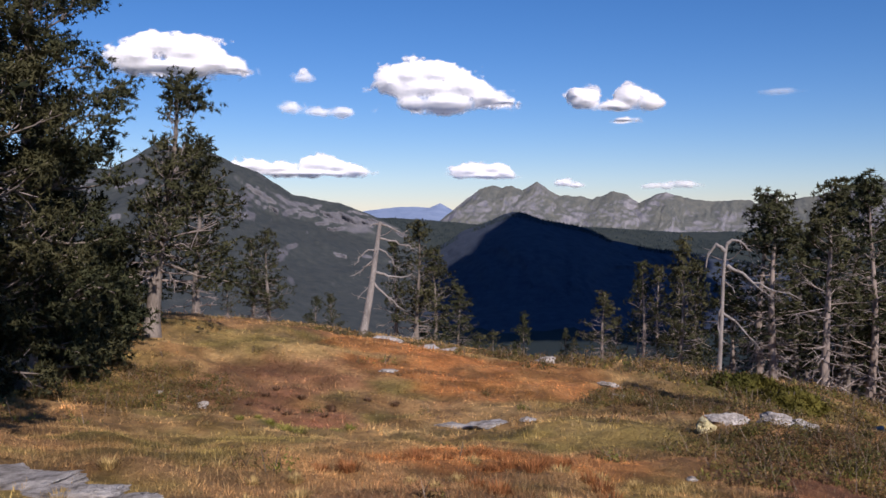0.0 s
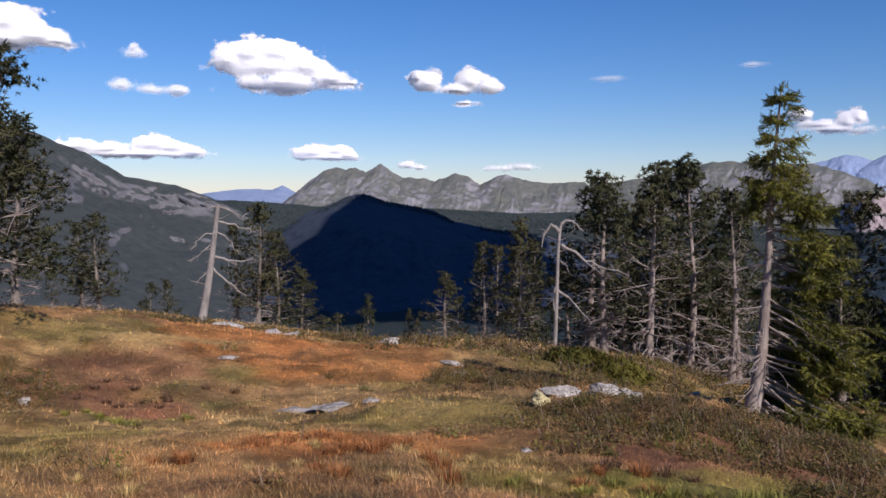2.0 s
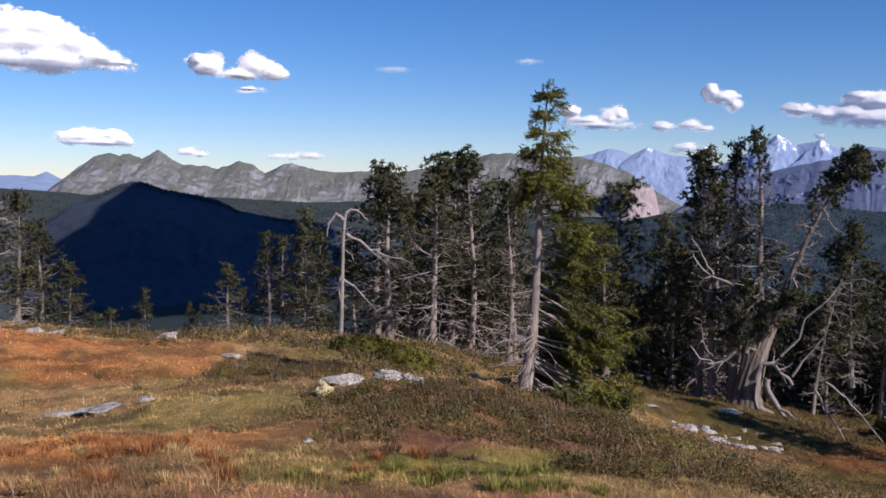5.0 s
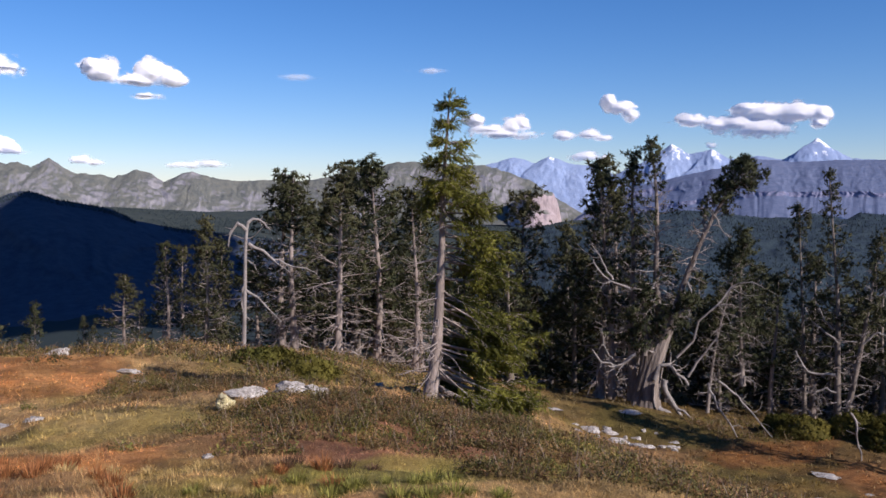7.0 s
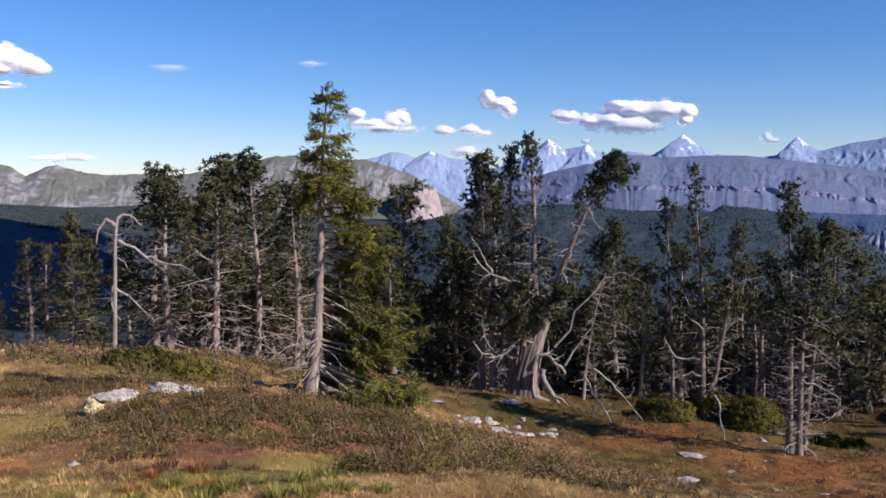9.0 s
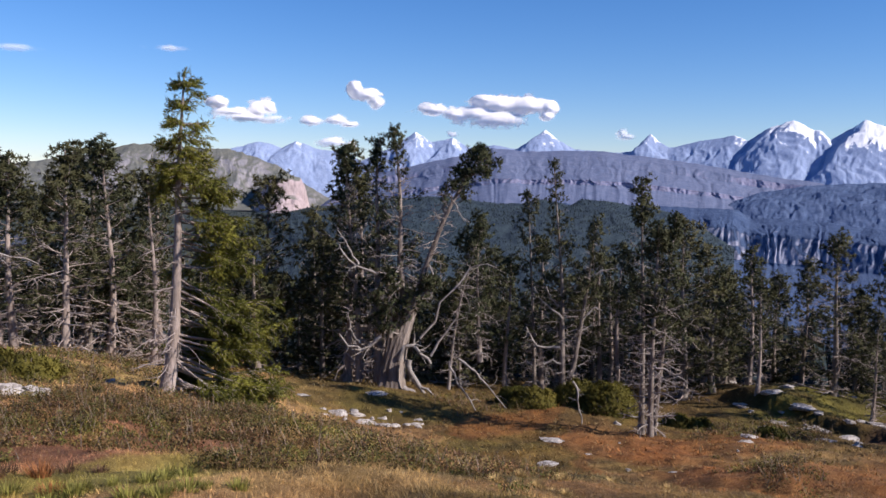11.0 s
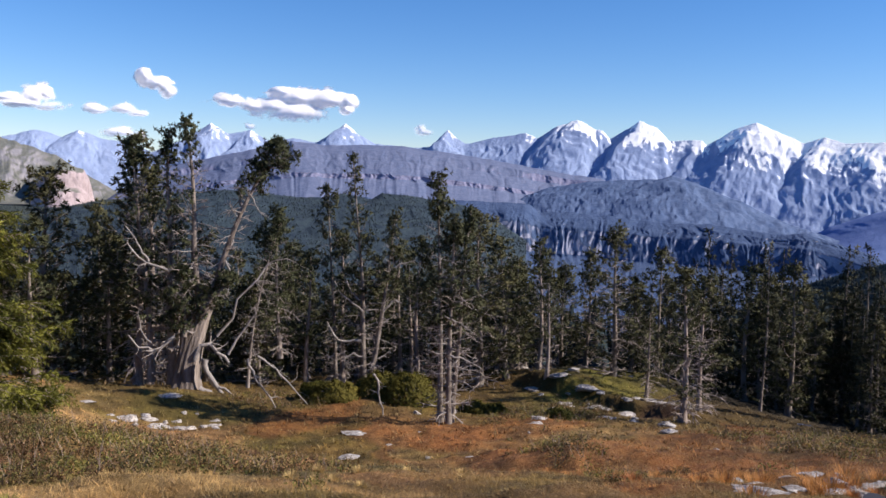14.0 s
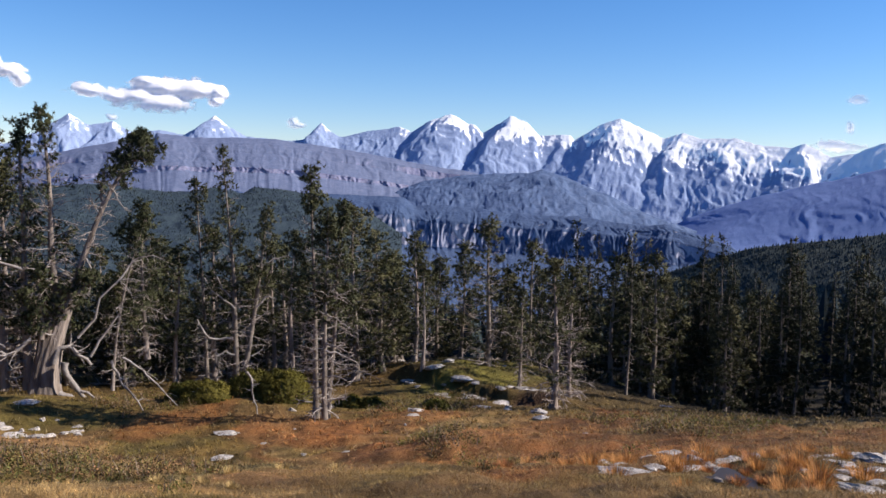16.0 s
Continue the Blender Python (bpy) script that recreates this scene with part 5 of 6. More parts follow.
t.stem(finer(rel([(34.16, 32.74, -5.95), (34.50, 32.39, -5.14), (34.90, 31.96, -4.57), (35.22, 31.62, -4.19)]), 7), 0.10, 0.03, 34, 1.0, 0.1, alive=0.9, **low)
t.stem(finer(rel([(33.54, 33.65, -7.37), (33.61, 33.58, -6.10), (33.43, 33.76, -4.83), (33.54, 33.65, -3.58)]), 7), 0.12, 0.03, 44, 1.2, 0.1, alive=0.75, **low)
t.stem(finer(rel([(36.60, 31.87, -10.57), (36.72, 31.74, -7.93), (36.96, 31.46, -5.64), (37.37, 30.99, -3.04), (37.81, 30.45, -1.09)]), 9), 0.09, 0.02, 60, 1.2, 0.3, alive=0.35, **low)
for p, a, b, nm in (
        ([(35.82, 31.85, -0.89), (35.90, 31.76, 0.18), (35.96, 31.69, 1.29)], 0.14, 0.11, "limb"), ([(33.98, 33.35, -8.68), (34.16, 33.17, -8.11), (34.44, 32.88, -7.70), (34.72, 32.59, -7.99), (34.94, 32.36, -8.51), (35.24, 32.04, -8.90)], 0.20, 0.10, "limb"),
        ([(34.02, 32.60, -8.58), (34.09, 32.53, -9.06), (34.26, 32.35, -9.99), (34.75, 31.83, -10.71), (35.09, 31.46, -11.24), (35.80, 30.66, -11.26)], 0.26, 0.06, "root"), ([(33.81, 32.82, -10.17), (34.28, 32.33, -10.50), (34.67, 31.92, -10.90), (34.97, 31.60, -11.36)], 0.22, 0.05, "root"),
        ([(34.13, 32.49, -9.54), (34.45, 32.15, -10.13), (34.99, 31.58, -10.53), (35.39, 31.13, -11.05)], 0.15, 0.04, "root"),
        ([(35.22, 32.06, -8.45), (35.66, 31.57, -7.30), (36.10, 31.08, -6.31), (36.36, 30.78, -5.54)], 0.11, 0.04, "limb"), ([(34.81, 32.50, -7.42), (35.66, 31.58, -5.82), (36.09, 31.09, -4.29), (36.52, 30.59, -3.62), (36.92, 30.11, -3.14), (37.60, 29.28, -3.38)], 0.11, 0.03, "limb"),
        ([(32.76, 33.85, -3.65), (32.54, 34.06, -3.65), (31.92, 34.63, -3.24), (31.28, 35.20, -2.75), (31.19, 35.28, -2.10)], 0.13, 0.04, "limb"), ([(31.96, 34.59, -3.21), (31.74, 34.79, -2.90), (31.57, 34.94, -2.23), (31.10, 35.35, -1.31)], 0.09, 0.03, "limb"),
        ([(32.93, 33.68, -7.28), (32.67, 33.94, -7.46), (32.13, 34.43, -8.11), (31.55, 34.96, -7.77), (31.19, 35.27, -7.10)], 0.17, 0.05, "limb"), ([(35.92, 31.28, 0.64), (36.09, 31.09, 0.14), (36.26, 30.90, -0.61), (36.59, 30.52, -0.80)], 0.07, 0.02, "limb"),
        ([(32.04, 34.51, -7.63), (31.82, 34.72, -7.25), (31.56, 34.95, -6.30), (31.60, 34.91, -5.74)], 0.08, 0.02, "limb"), ([(35.05, 32.10, -3.27), (35.26, 31.87, -4.22), (35.12, 32.02, -5.17)], 0.08, 0.03, "limb")):
    t.bough(rel(p), a * 0.8, b * 0.8, nm, twigs=10 if nm == "limb" else 2)
ob = t.finish("old_pine", "huge old many-stemmed pine with exposed grey roots", PINE_TUFT, "needle", "old_bark", hero=True)
ob.location = base

# Fallen boughs beside it.
for k, p in enumerate(([(33.63, 28.59, -7.85), (34.03, 28.12, -8.27), (34.46, 27.59, -8.69), (35.24, 26.61, -9.60)], [(32.55, 28.31, -7.74), (32.74, 28.08, -8.69), (33.01, 27.78, -9.10), (33.46, 27.24, -9.70)], [(35.12, 22.46, -8.23), (35.27, 22.21, -8.79), (35.40, 22.02, -9.19)])):
    t = Tree(85 + k)
    q = np.array(p, float)
    q0 = np.array([q[-1, 0], q[-1, 1], float(ground(q[-1, 0], q[-1, 1]))])
    q[-1, 2] = q0[2] + 0.03
    t.bough(q - q0, 0.075, 0.035, "stick", twigs=12, reach=0.3)
    ob = t.finish("fallen_branch", "bleached dead branch lying on the turf", PINE_TUFT, "needle", "deadwood", "fallen branches", category="branch")
    ob.location = q0

# ---- the pines beside it ----
def many_stemmed(seed, stems, limbs, label):
    base, _ = foot(stems[0][0])
    t = Tree(seed)
    for p, r0, n, width, bare, alive in stems:
        q = np.array(p, float) - base
        q[0, 2] = float(ground(p[0][0], p[0][1])) - base[2] - 0.15
        t.stem(finer(q, 13), r0, 0.03, n, width, bare, alive=alive, **low)
    for p, a, b in limbs:
        t.bough(np.array(p, float) - base, a, b, twigs=9)
    ob = t.finish("pine_tree", label, PINE_TUFT, "needle", "bark", GROUP, hero=True)
    ob.location = base


many_stemmed(91, [([(43.62, 28.64, -11.45), (43.52, 28.79, -7.39), (43.50, 28.82, -4.82), (43.35, 29.03, -2.24), (43.09, 29.41, 2.77)], 0.22, 66, 1.75, 0.3, 0.6),
                  ([(43.77, 28.41, -11.44), (44.17, 27.80, -6.98), (44.39, 27.44, -3.81), (44.53, 27.22, -0.91)], 0.20, 50, 1.7, 0.35, 0.55),
                  ([(43.43, 30.67, -11.73), (43.35, 30.78, -7.74), (43.20, 30.99, -3.79), (43.03, 31.22, 0.87)], 0.15, 60, 1.5, 0.25, 0.65)],
             [([(43.06, 28.58, -8.57), (42.51, 29.38, -8.62), (42.04, 30.03, -8.14), (41.87, 30.27, -7.34)], 0.11, 0.04), ([(43.10, 28.52, -6.74), (42.68, 29.13, -6.06), (42.32, 29.64, -5.65), (42.12, 29.93, -4.89)], 0.08, 0.03),
              ([(42.98, 28.70, -6.05), (42.68, 29.13, -5.50), (42.53, 29.34, -4.81)], 0.07, 0.03), ([(43.98, 27.16, -4.20), (44.35, 26.56, -3.77), (44.79, 25.82, -3.55)], 0.08, 0.02),
              ([(43.80, 27.44, -6.72), (44.12, 26.93, -6.01), (44.38, 26.51, -6.17)], 0.07, 0.02), ([(42.69, 28.23, -9.45), (42.30, 28.80, -9.11), (42.07, 29.13, -9.81), (42.31, 28.78, -10.72)], 0.07, 0.02)],
             "three-stemmed pine with crooked dead grey limbs")
many_stemmed(92, [([(34.82, 18.03, -9.06), (34.80, 18.06, -5.64), (34.84, 17.99, -2.67), (34.85, 17.98, -0.44)], 0.15, 60, 1.5, 0.35, 0.6),
                  ([(35.22, 18.13, -9.17), (35.38, 17.83, -5.98), (35.41, 17.76, -3.07), (35.54, 17.51, 0.03)], 0.15, 56, 1.4, 0.35, 0.65),
                  ([(35.52, 18.84, -9.00), (35.47, 18.93, -4.78), (35.40, 19.06, -1.84), (35.35, 19.16, 1.66)], 0.15, 66, 1.5, 0.35, 0.6)],
             [([(34.40, 17.76, -6.61), (34.60, 17.37, -6.70), (34.89, 16.80, -6.95), (35.07, 16.42, -7.27)], 0.06, 0.02), ([(34.40, 17.75, -4.92), (34.66, 17.25, -5.23), (34.89, 16.79, -5.57)], 0.05, 0.015),
              ([(34.35, 17.84, -4.92), (34.16, 18.21, -4.67), (33.97, 18.55, -4.71)], 0.05, 0.015)],
             "pair of thin-trunked pines growing from one rocky foot")

# ---- pines at the left edge ----
L2_PATH = [(-8.18, 23.62, -1.07), (-8.00, 23.69, 0.04), (-7.81, 23.75, 1.38), (-7.53, 23.84, 2.88), (-7.39, 23.88, 5.19)]
base, path = foot(L2_PATH)
t = Tree(95)
t.stem(finer(path, 13), 0.24, 0.03, 84, 1.75, 0.24, first=0.2, alive=0.6, density=13, size=1.15, fan=0.15, m=(4, 5), side=(0.3, 0.35), dead_len=1.0)
ob = t.finish("pine_tree", "leaning pine with a tangle of grey dead twigs", FINE_TUFT, "needle", "bark", GROUP)
ob.location = base
for seed, (x, y), h, w, bare, lab in ((96, (-8.5, 17.0), 10.4, 2.05, 0.0, "massive dark pine with branches to the ground"),
                                      (97, (-8.6, 14.7), 9.0, 2.4, 0.0, "massive dark pine with branches to the ground"),
                                      (98, (-9.6, 20.5), 6.0, 1.1, 0.0, "dark pine crowding against a larger one"),
                                      (94, (-4.8, 5.2), 10.0, 1.5, 0.05, "broad pine shading the edge of the meadow"),
                                      (93, (-7.4, 9.7), 10.5, 1.9, 0.05, "broad pine shading the edge of the meadow")):
    t = Tree(seed)
    t.stem(sway(h, t.rng, 0.01), 0.03 * h, 0.03, 110, w, bare, first=0.04, alive=0.95, density=26 if y < 10 else 36, size=1.3 if y < 10 else 0.85, fan=0.17, droop=0.05, m=(3, 3), heads=1.0)
    ob = t.finish("pine_tree", lab, FINE_TUFT, "needle", "bark", GROUP)
    ob.location = (x, y, float(ground(x, y)) - 0.05)
for k, (x, y, h) in enumerate(((-9.0, 21.6, 1.7), (-9.9, 24.6, 2.5), (-8.8, 19.4, 1.3), (-10.6, 22.3, 3.0))):
    t = Tree(860 + k)
    t.stem(sway(h, t.rng, 0.02), 0.05 * h, 0.02, 46, 1.5, 0.0, first=0.02, alive=0.95, density=22, size=1.2, fan=0.17, m=(3, 2), heads=1.2)
    ob = t.finish("young_pine", "dark bushy young pine in the shade", FINE_TUFT, "needle", "bark", "young pines in the shade")
    ob.location = (x, y, float(ground(x, y)) - 0.05)

# ---- rocks ----
def rock(x, y, w, d, h, seed, mat="stone", turn=0.0, label="weathered pale limestone rock in the turf", sunk=0.36, up=0.0):
    """A weathered block: a displaced ball, flattened on top and split along its bedding."""
    rng = np.random.default_rng(seed)
    v = ROCK_V.copy()
    for k in range(13):
        nrm = rng.normal(size=3) * (1, 1, 0.8)
        nrm /= np.linalg.norm(nrm)
        over = np.maximum(0, v @ nrm - rng.uniform(0.45, 0.8))
        v -= over[:, None] * nrm
    v /= np.abs(v).max(0)
    layer = np.sin(v[:, 2] * 7.5 + 2.5 * fbm(v[:, 0] * 1.5, v[:, 1] * 1.5, 2, seed + 6) + seed)
    v[:, :2] *= (1 + 0.09 * np.tanh(3 * layer))[:, None]
    v *= (1 + 0.22 * (ridged(v[:, 0] * 2.6 + seed, v[:, 1] * 2.6 + v[:, 2] * 4, 4, seed) - 0.5) + 0.16 * fbm(v[:, 0] * 5 + seed, v[:, 1] * 5 + v[:, 2] * 9, 3, seed + 2))[:, None]
    g = Geo()
    g.add(v * (w / 2, d / 2, h / 2), ROCK_F)
    ob = new("rock", g.mesh("rock", MAT[mat], flat=True))
    ob.location = (x, y, float(ground(x, y)) + h * (0.5 - sunk) + up)
    ob.rotation_euler = (0, 0, turn)
    return tagged(ob, label, "rock", "rocks in the turf")


bm0 = bmesh.new()
bmesh.ops.create_icosphere(bm0, subdivisions=4, radius=1)
ROCK_V, ROCK_F = np.array([v.co[:] for v in bm0.verts]), np.array([[q.index for q in f.verts] for f in bm0.faces])
bm0.free()
ROCKS = [  # x, y, width, depth, height, bearing
    (-2.5, 37.9, 1.4, 1.1, 0.75, 4), (-3.5, 38.8, 0.5, 0.4, 0.25, 4), (-0.7, 32.5, 0.95, 0.7, 0.40, 0), (0.1, 32.0, 0.85, 0.6, 0.40, -1),
    (3.4, 27.8, 0.55, 0.4, 0.3, -7), (4.7, 23.5, 0.6, 0.5, 0.28, -11), (4.5, 21.5, 0.45, 0.4, 0.2, -11), (4.0, 19.6, 0.3, 0.25, 0.15, -11),
    (-1.5, 22.9, 0.4, 0.3, 0.12, 4), (-5.1, 17.8, 0.22, 0.2, 0.2, 15), (-5.5, 18.2, 0.12, 0.1, 0.1, 15), (-6.1, 18.0, 0.16, 0.12, 0.1, 17),
    (5.22, 15.2, 0.60, 0.45, 0.30, -18), (5.78, 14.6, 0.50, 0.42, 0.30, -20), (6.2, 14.5, 0.34, 0.36, 0.26, -22),
    (6.3, 14.3, 0.20, 0.2, 0.22, -23), (8.8, 16.9, 0.30, 0.3, 0.34, -27), (5.2, 19.3, 0.26, 0.2, 0.12, -15),
    (0.2, 17.2, 0.75, 0.6, 0.12, 0), (1.0, 16.8, 0.95, 0.7, 0.14, -3), (1.7, 16.7, 0.3, 0.3, 0.1, -5), (3.0, 10.1, 0.12, 0.1, 0.08, -17),
    (30.5, 31.8, 1.3, 0.9, 0.35, -44), (26.3, 29.6, 0.9, 0.7, 0.5, -41), (27.5, 29.8, 0.9, 0.6, 0.35, -42), (26.7, 28.6, 0.9, 0.6, 0.3, -42),
    (28.5, 28.9, 0.5, 0.4, 0.3, -44), (27.8, 27.5, 0.55, 0.5, 0.45, -45), (28.6, 27.4, 0.4, 0.3, 0.25, -45), (28.6, 26.7, 0.35, 0.3, 0.25, -46),
    (26.0, 30.5, 0.4, 0.3, 0.2, -40), (27.5, 18.5, 1.1, 0.6, 0.25, -55), (26.5, 32.7, 1.2, 0.5, 0.15, -39),
    (38.4, 19.8, 0.75, 0.6, 0.8, -63), (36.7, 20.8, 0.34, 0.3, 0.35, -60), (30.9, 20.7, 1.0, 0.6, 0.2, -55), (30.0, 18.3, 0.3, 0.2, 0.2, -58),
    (37.5, 14.5, 0.8, 0.6, 0.3, -69), (36.4, 8.2, 0.7, 0.5, 0.4, -78), (49.1, 17.9, 1.2, 0.9, 0.5, -70), (48.5, 19.4, 1.1, 0.7, 0.3, -68),
    (47.7, 15.7, 1.2, 0.9, 0.5, -72), (46.1, 14.4, 1.2, 0.9, 0.45, -73), (42.4, 12.7, 1.1, 0.8, 0.3, -73), (44.6, 12.4, 1.1, 0.9, 0.4, -75),
    (57.5, 23.8, 0.5, 0.4, 0.4, -67), (55.2, 15.2, 0.4, 0.3, 0.3, -74), (46.8, 11.8, 0.9, 0.6, 0.3, -76), (51.2, 17.8, 0.8, 0.6, 0.4, -71),
    (18.3, 1.4, 0.50, 0.4, 0.22, -84), (18.8, 0.8, 0.60, 0.4, 0.18, -86), (18.9, 0.2, 0.65, 0.35, 0.15, -88), (13.9, 0.5, 0.30, 0.2, 0.14, -86),
    (13.9, 0.2, 0.32, 0.26, 0.12, -87), (13.2, -0.0, 0.34, 0.2, 0.12, -88), (15.4, -0.5, 0.26, 0.2, 0.12, -90), (12.0, 0.0, 0.12, 0.1, 0.08, -87),
    (15.8, -1.9, 0.55, 0.5, 0.16, -96), (16.7, -2.5, 0.6, 0.5, 0.2, -98), (11.3, -1.7, 0.5, 0.3, 0.14, -97), (12.3, 1.3, 0.65, 0.3, 0.12, -81),
    (39.3, 8.9, 0.7, 0.5, 0.35, -78), (55.2, 4.3, 0.9, 0.6, 0.3, -86), (35.6, 13.9, 0.7, 0.5, 0.2, -69),
]
for k, (x, y, w, d, h, az) in enumerate(ROCKS):
    near = math.hypot(x, y) < 30
    rock(x, y, w * (1.3 if near else 1.1), d * 1.1, h * (1.1 if near else 0.85), 300 + k, sunk=0.38 if near else 0.46, turn=radians(az) + 0.25 * math.sin(k * 2.3))
# Broken slabs round the pool, by the old pine and along the mossy bank.
rk = np.random.default_rng(15)
for px, py, rx, ry, count, w0, w1, h0 in ((46.5, 14.0, 0.8, 3.4, 16, 0.3, 0.9, 0.22), (14.2, 0.3, 1.4, 0.7, 13, 0.16, 0.5, 0.10), (17.6, 1.1, 1.6, 0.9, 13, 0.2, 0.6, 0.12), (18.4, -2.3, 1.6, 0.9, 14, 0.25, 0.7, 0.16), (13.2, -1.9, 1.2, 0.6, 8, 0.2, 0.5, 0.1),
                                          (27.3, 28.8, 2.0, 1.6, 16, 0.25, 0.7, 0.2), (48.0, 15.5, 3.4, 2.4, 6, 0.3, 0.7, 0.2), (43.5, 11.5, 3.5, 1.6, 6, 0.3, 0.7, 0.16), (25, 12, 7, 5, 8, 0.15, 0.35, 0.10)):
    for k in range(count):
        w = rk.uniform(w0, w1)
        rock(px + rk.normal() * rx * 0.7, py + rk.normal() * ry * 0.7, w, w * rk.uniform(0.5, 0.9), h0 * rk.uniform(0.6, 1.5), int(rk.integers(400, 9000)),
             turn=rk.uniform(-0.6, 0.6) - 1.2, label="broken slab of pale lichen-spotted limestone", sunk=0.44)
rock(4.5, 14.5, 0.34, 0.34, 0.42, 290, "lichen_stone", label="rounded boulder yellow with lichen")
for (x, y), w, d, seed in (((-3.1, 6.2), 0.80, 0.55, 291), ((-2.7, 6.0), 0.62, 0.42, 292), ((-2.3, 6.0), 0.40, 0.22, 293), ((-3.6, 6.3), 0.8, 0.6, 294)):
    rock(x, y, w * 1.25, d * 1.3, 0.075, seed, turn=0.35, label="broad flat limestone slab level with the turf", sunk=0.3)

# The pool in the wet hollow.
g = Geo()
px, py = 11.9, -0.2
ang = np.linspace(0, 2 * np.pi, 40, endpoint=False)
rr = 0.60 + 0.14 * np.sin(ang * 3 + 1) + 0.08 * np.sin(ang * 7)
g.add(np.concatenate([[[0, 0, 0]], np.stack([np.cos(ang) * rr, np.sin(ang) * rr * 0.8, 0 * ang], -1)]),
      [(0, 1 + k, 1 + (k + 1) % 40) for k in range(40)])
m, n, l, b = material("dark_water", 0.45)
b.inputs["Base Color"].default_value = (0.045, 0.035, 0.03, 1)
b.inputs["Specular IOR Level"].default_value = 0.15
bump(n, l, b, noise_node(n, l, coords(n, l), 6.0, 3), 0.1, 0.02)
pool = new("water", g.mesh("water", m))
pool.location = (px, py, float(ground(px, py)) - 0.01)
tagged(pool, "shallow dark pool among rocks and sedge", "pool", kind="structure")


# ---- grass and dwarf shrubs ----
def grass(name, label, n, d0, d1, az0, az1, height, width, blades, seed, keep):
    """Tufts of bent blades spread over a sector of the slope."""
    rng = np.random.default_rng(seed)
    d, az = np.sqrt(rng.uniform(d0 * d0, d1 * d1, n)), np.radians(rng.uniform(az0, az1, n))
    x, y = -np.sin(az) * d, np.cos(az) * d
    s = keep(x, y, d, rng)
    x, y, d = x[s], y[s], d[s]
    n = len(x)
    x, y = np.repeat(x, blades), np.repeat(y, blades)
    tone = np.repeat(rng.uniform(0.62, 1.6, n), blades)[:, None]
    tall = np.repeat(height * rng.uniform(0.5, 1.3, n) * (0.7 + 0.6 * value_noise(x[::blades] / 1.5, y[::blades] / 1.5, 31)), blades) * rng.uniform(0.6, 1.2, n * blades)
    ang, out = rng.uniform(0, 6.283, n * blades), rng.uniform(0.3, 1.5, n * blades)
    bx, by = x + rng.normal(size=n * blades) * height * 0.22, y + rng.normal(size=n * blades) * height * 0.22
    z = ground(bx, by) - 0.02
    w = width * rng.uniform(0.6, 1.4, n * blades)
    sx, sy = -np.sin(ang) * w / 2, np.cos(ang) * w / 2
    P = np.stack([np.stack([bx - sx, by - sy, z], -1), np.stack([bx + sx, by + sy, z], -1),
                  np.stack([bx + np.cos(ang) * out * tall, by + np.sin(ang) * out * tall, z + tall * (1.02 - 0.5 * out)], -1)], 1)
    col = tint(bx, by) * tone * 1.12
    straw = (rng.uniform(size=n * blades) < 0.22)[:, None]
    col = np.where(straw, col * 0.4 + np.array((0.36, 0.28, 0.14)) * 0.6, col)
    g = Geo()
    g.add(P.reshape(-1, 3), np.arange(n * blades * 3).reshape(-1, 3))
    g.c = [np.repeat(col, 3, 0)]
    tagged(new(name, g.mesh(name, MAT["blade"], flat=True)), label, "grass", kind="stuff")


SHRUBBY = [(8.3, 9.3, 1.9, 1.3), (9.1, 6.9, 1.7, 0.9), (20, 24.0, 3.2, 2.4), (28.2, 9.6, 2.4, 1.8), (37, 5.2, 3.5, 1.2), (9.5, 26.0, 4.0, 3.5), (6.4, 7.6, 1.2, 0.7), (6.7, 11.8, 4.6, 2.6), (8.1, 20.5, 5.0, 4.0), (6.5, 28.3, 5.0, 3.0), (3.8, 31.8, 4.0, 3.0), (6.5, 11.3, 3, 2),
           (-4.4, 39.8, 6.0, 2.0), (13.9, 10.0, 3.2, 1.6), (41.5, 15.5, 5, 3), (21.6, 5.5, 2.2, 1.2), (34.4, 1.1, 7, 2.5),
           (36.4, 28.4, 4, 3), (14.5, 29.7, 3, 3), (-8.0, 18.3, 3.5, 2.5)]


def shrubby(x, y):
    w, rim = 0 * x, 0.7 * fbm(x / 1.8, y / 1.8, 3, 41)
    for px, py, rx, ry in SHRUBBY:
        w = np.maximum(w, smooth(1.3, 0.5, ((x - px) / rx) ** 2 + ((y - py) / ry) ** 2 + rim))
    return w


def open_turf(x, y, d, rng):
    return rng.uniform(size=len(x)) > 0.55 * shrubby(x, y) + 0.25 * (fbm(x / 1.1, y / 1.1, 3, 42) > 0.25)


grass("meadow_grass", "dry autumn grass, straw, olive and rust", 62000, 4.2, 14, -104, 36, 0.085, 0.0085, 8, 51, open_turf)
grass("slope_grass", "dry autumn grass and orange sedge on the slope", 40000, 14, 30, -104, 36, 0.12, 0.020, 6, 52, open_turf)
grass("hollow_grass", "dry grass and sedge in the hollow", 22000, 30, 60, -104, 34, 0.22, 0.05, 5, 53, open_turf)


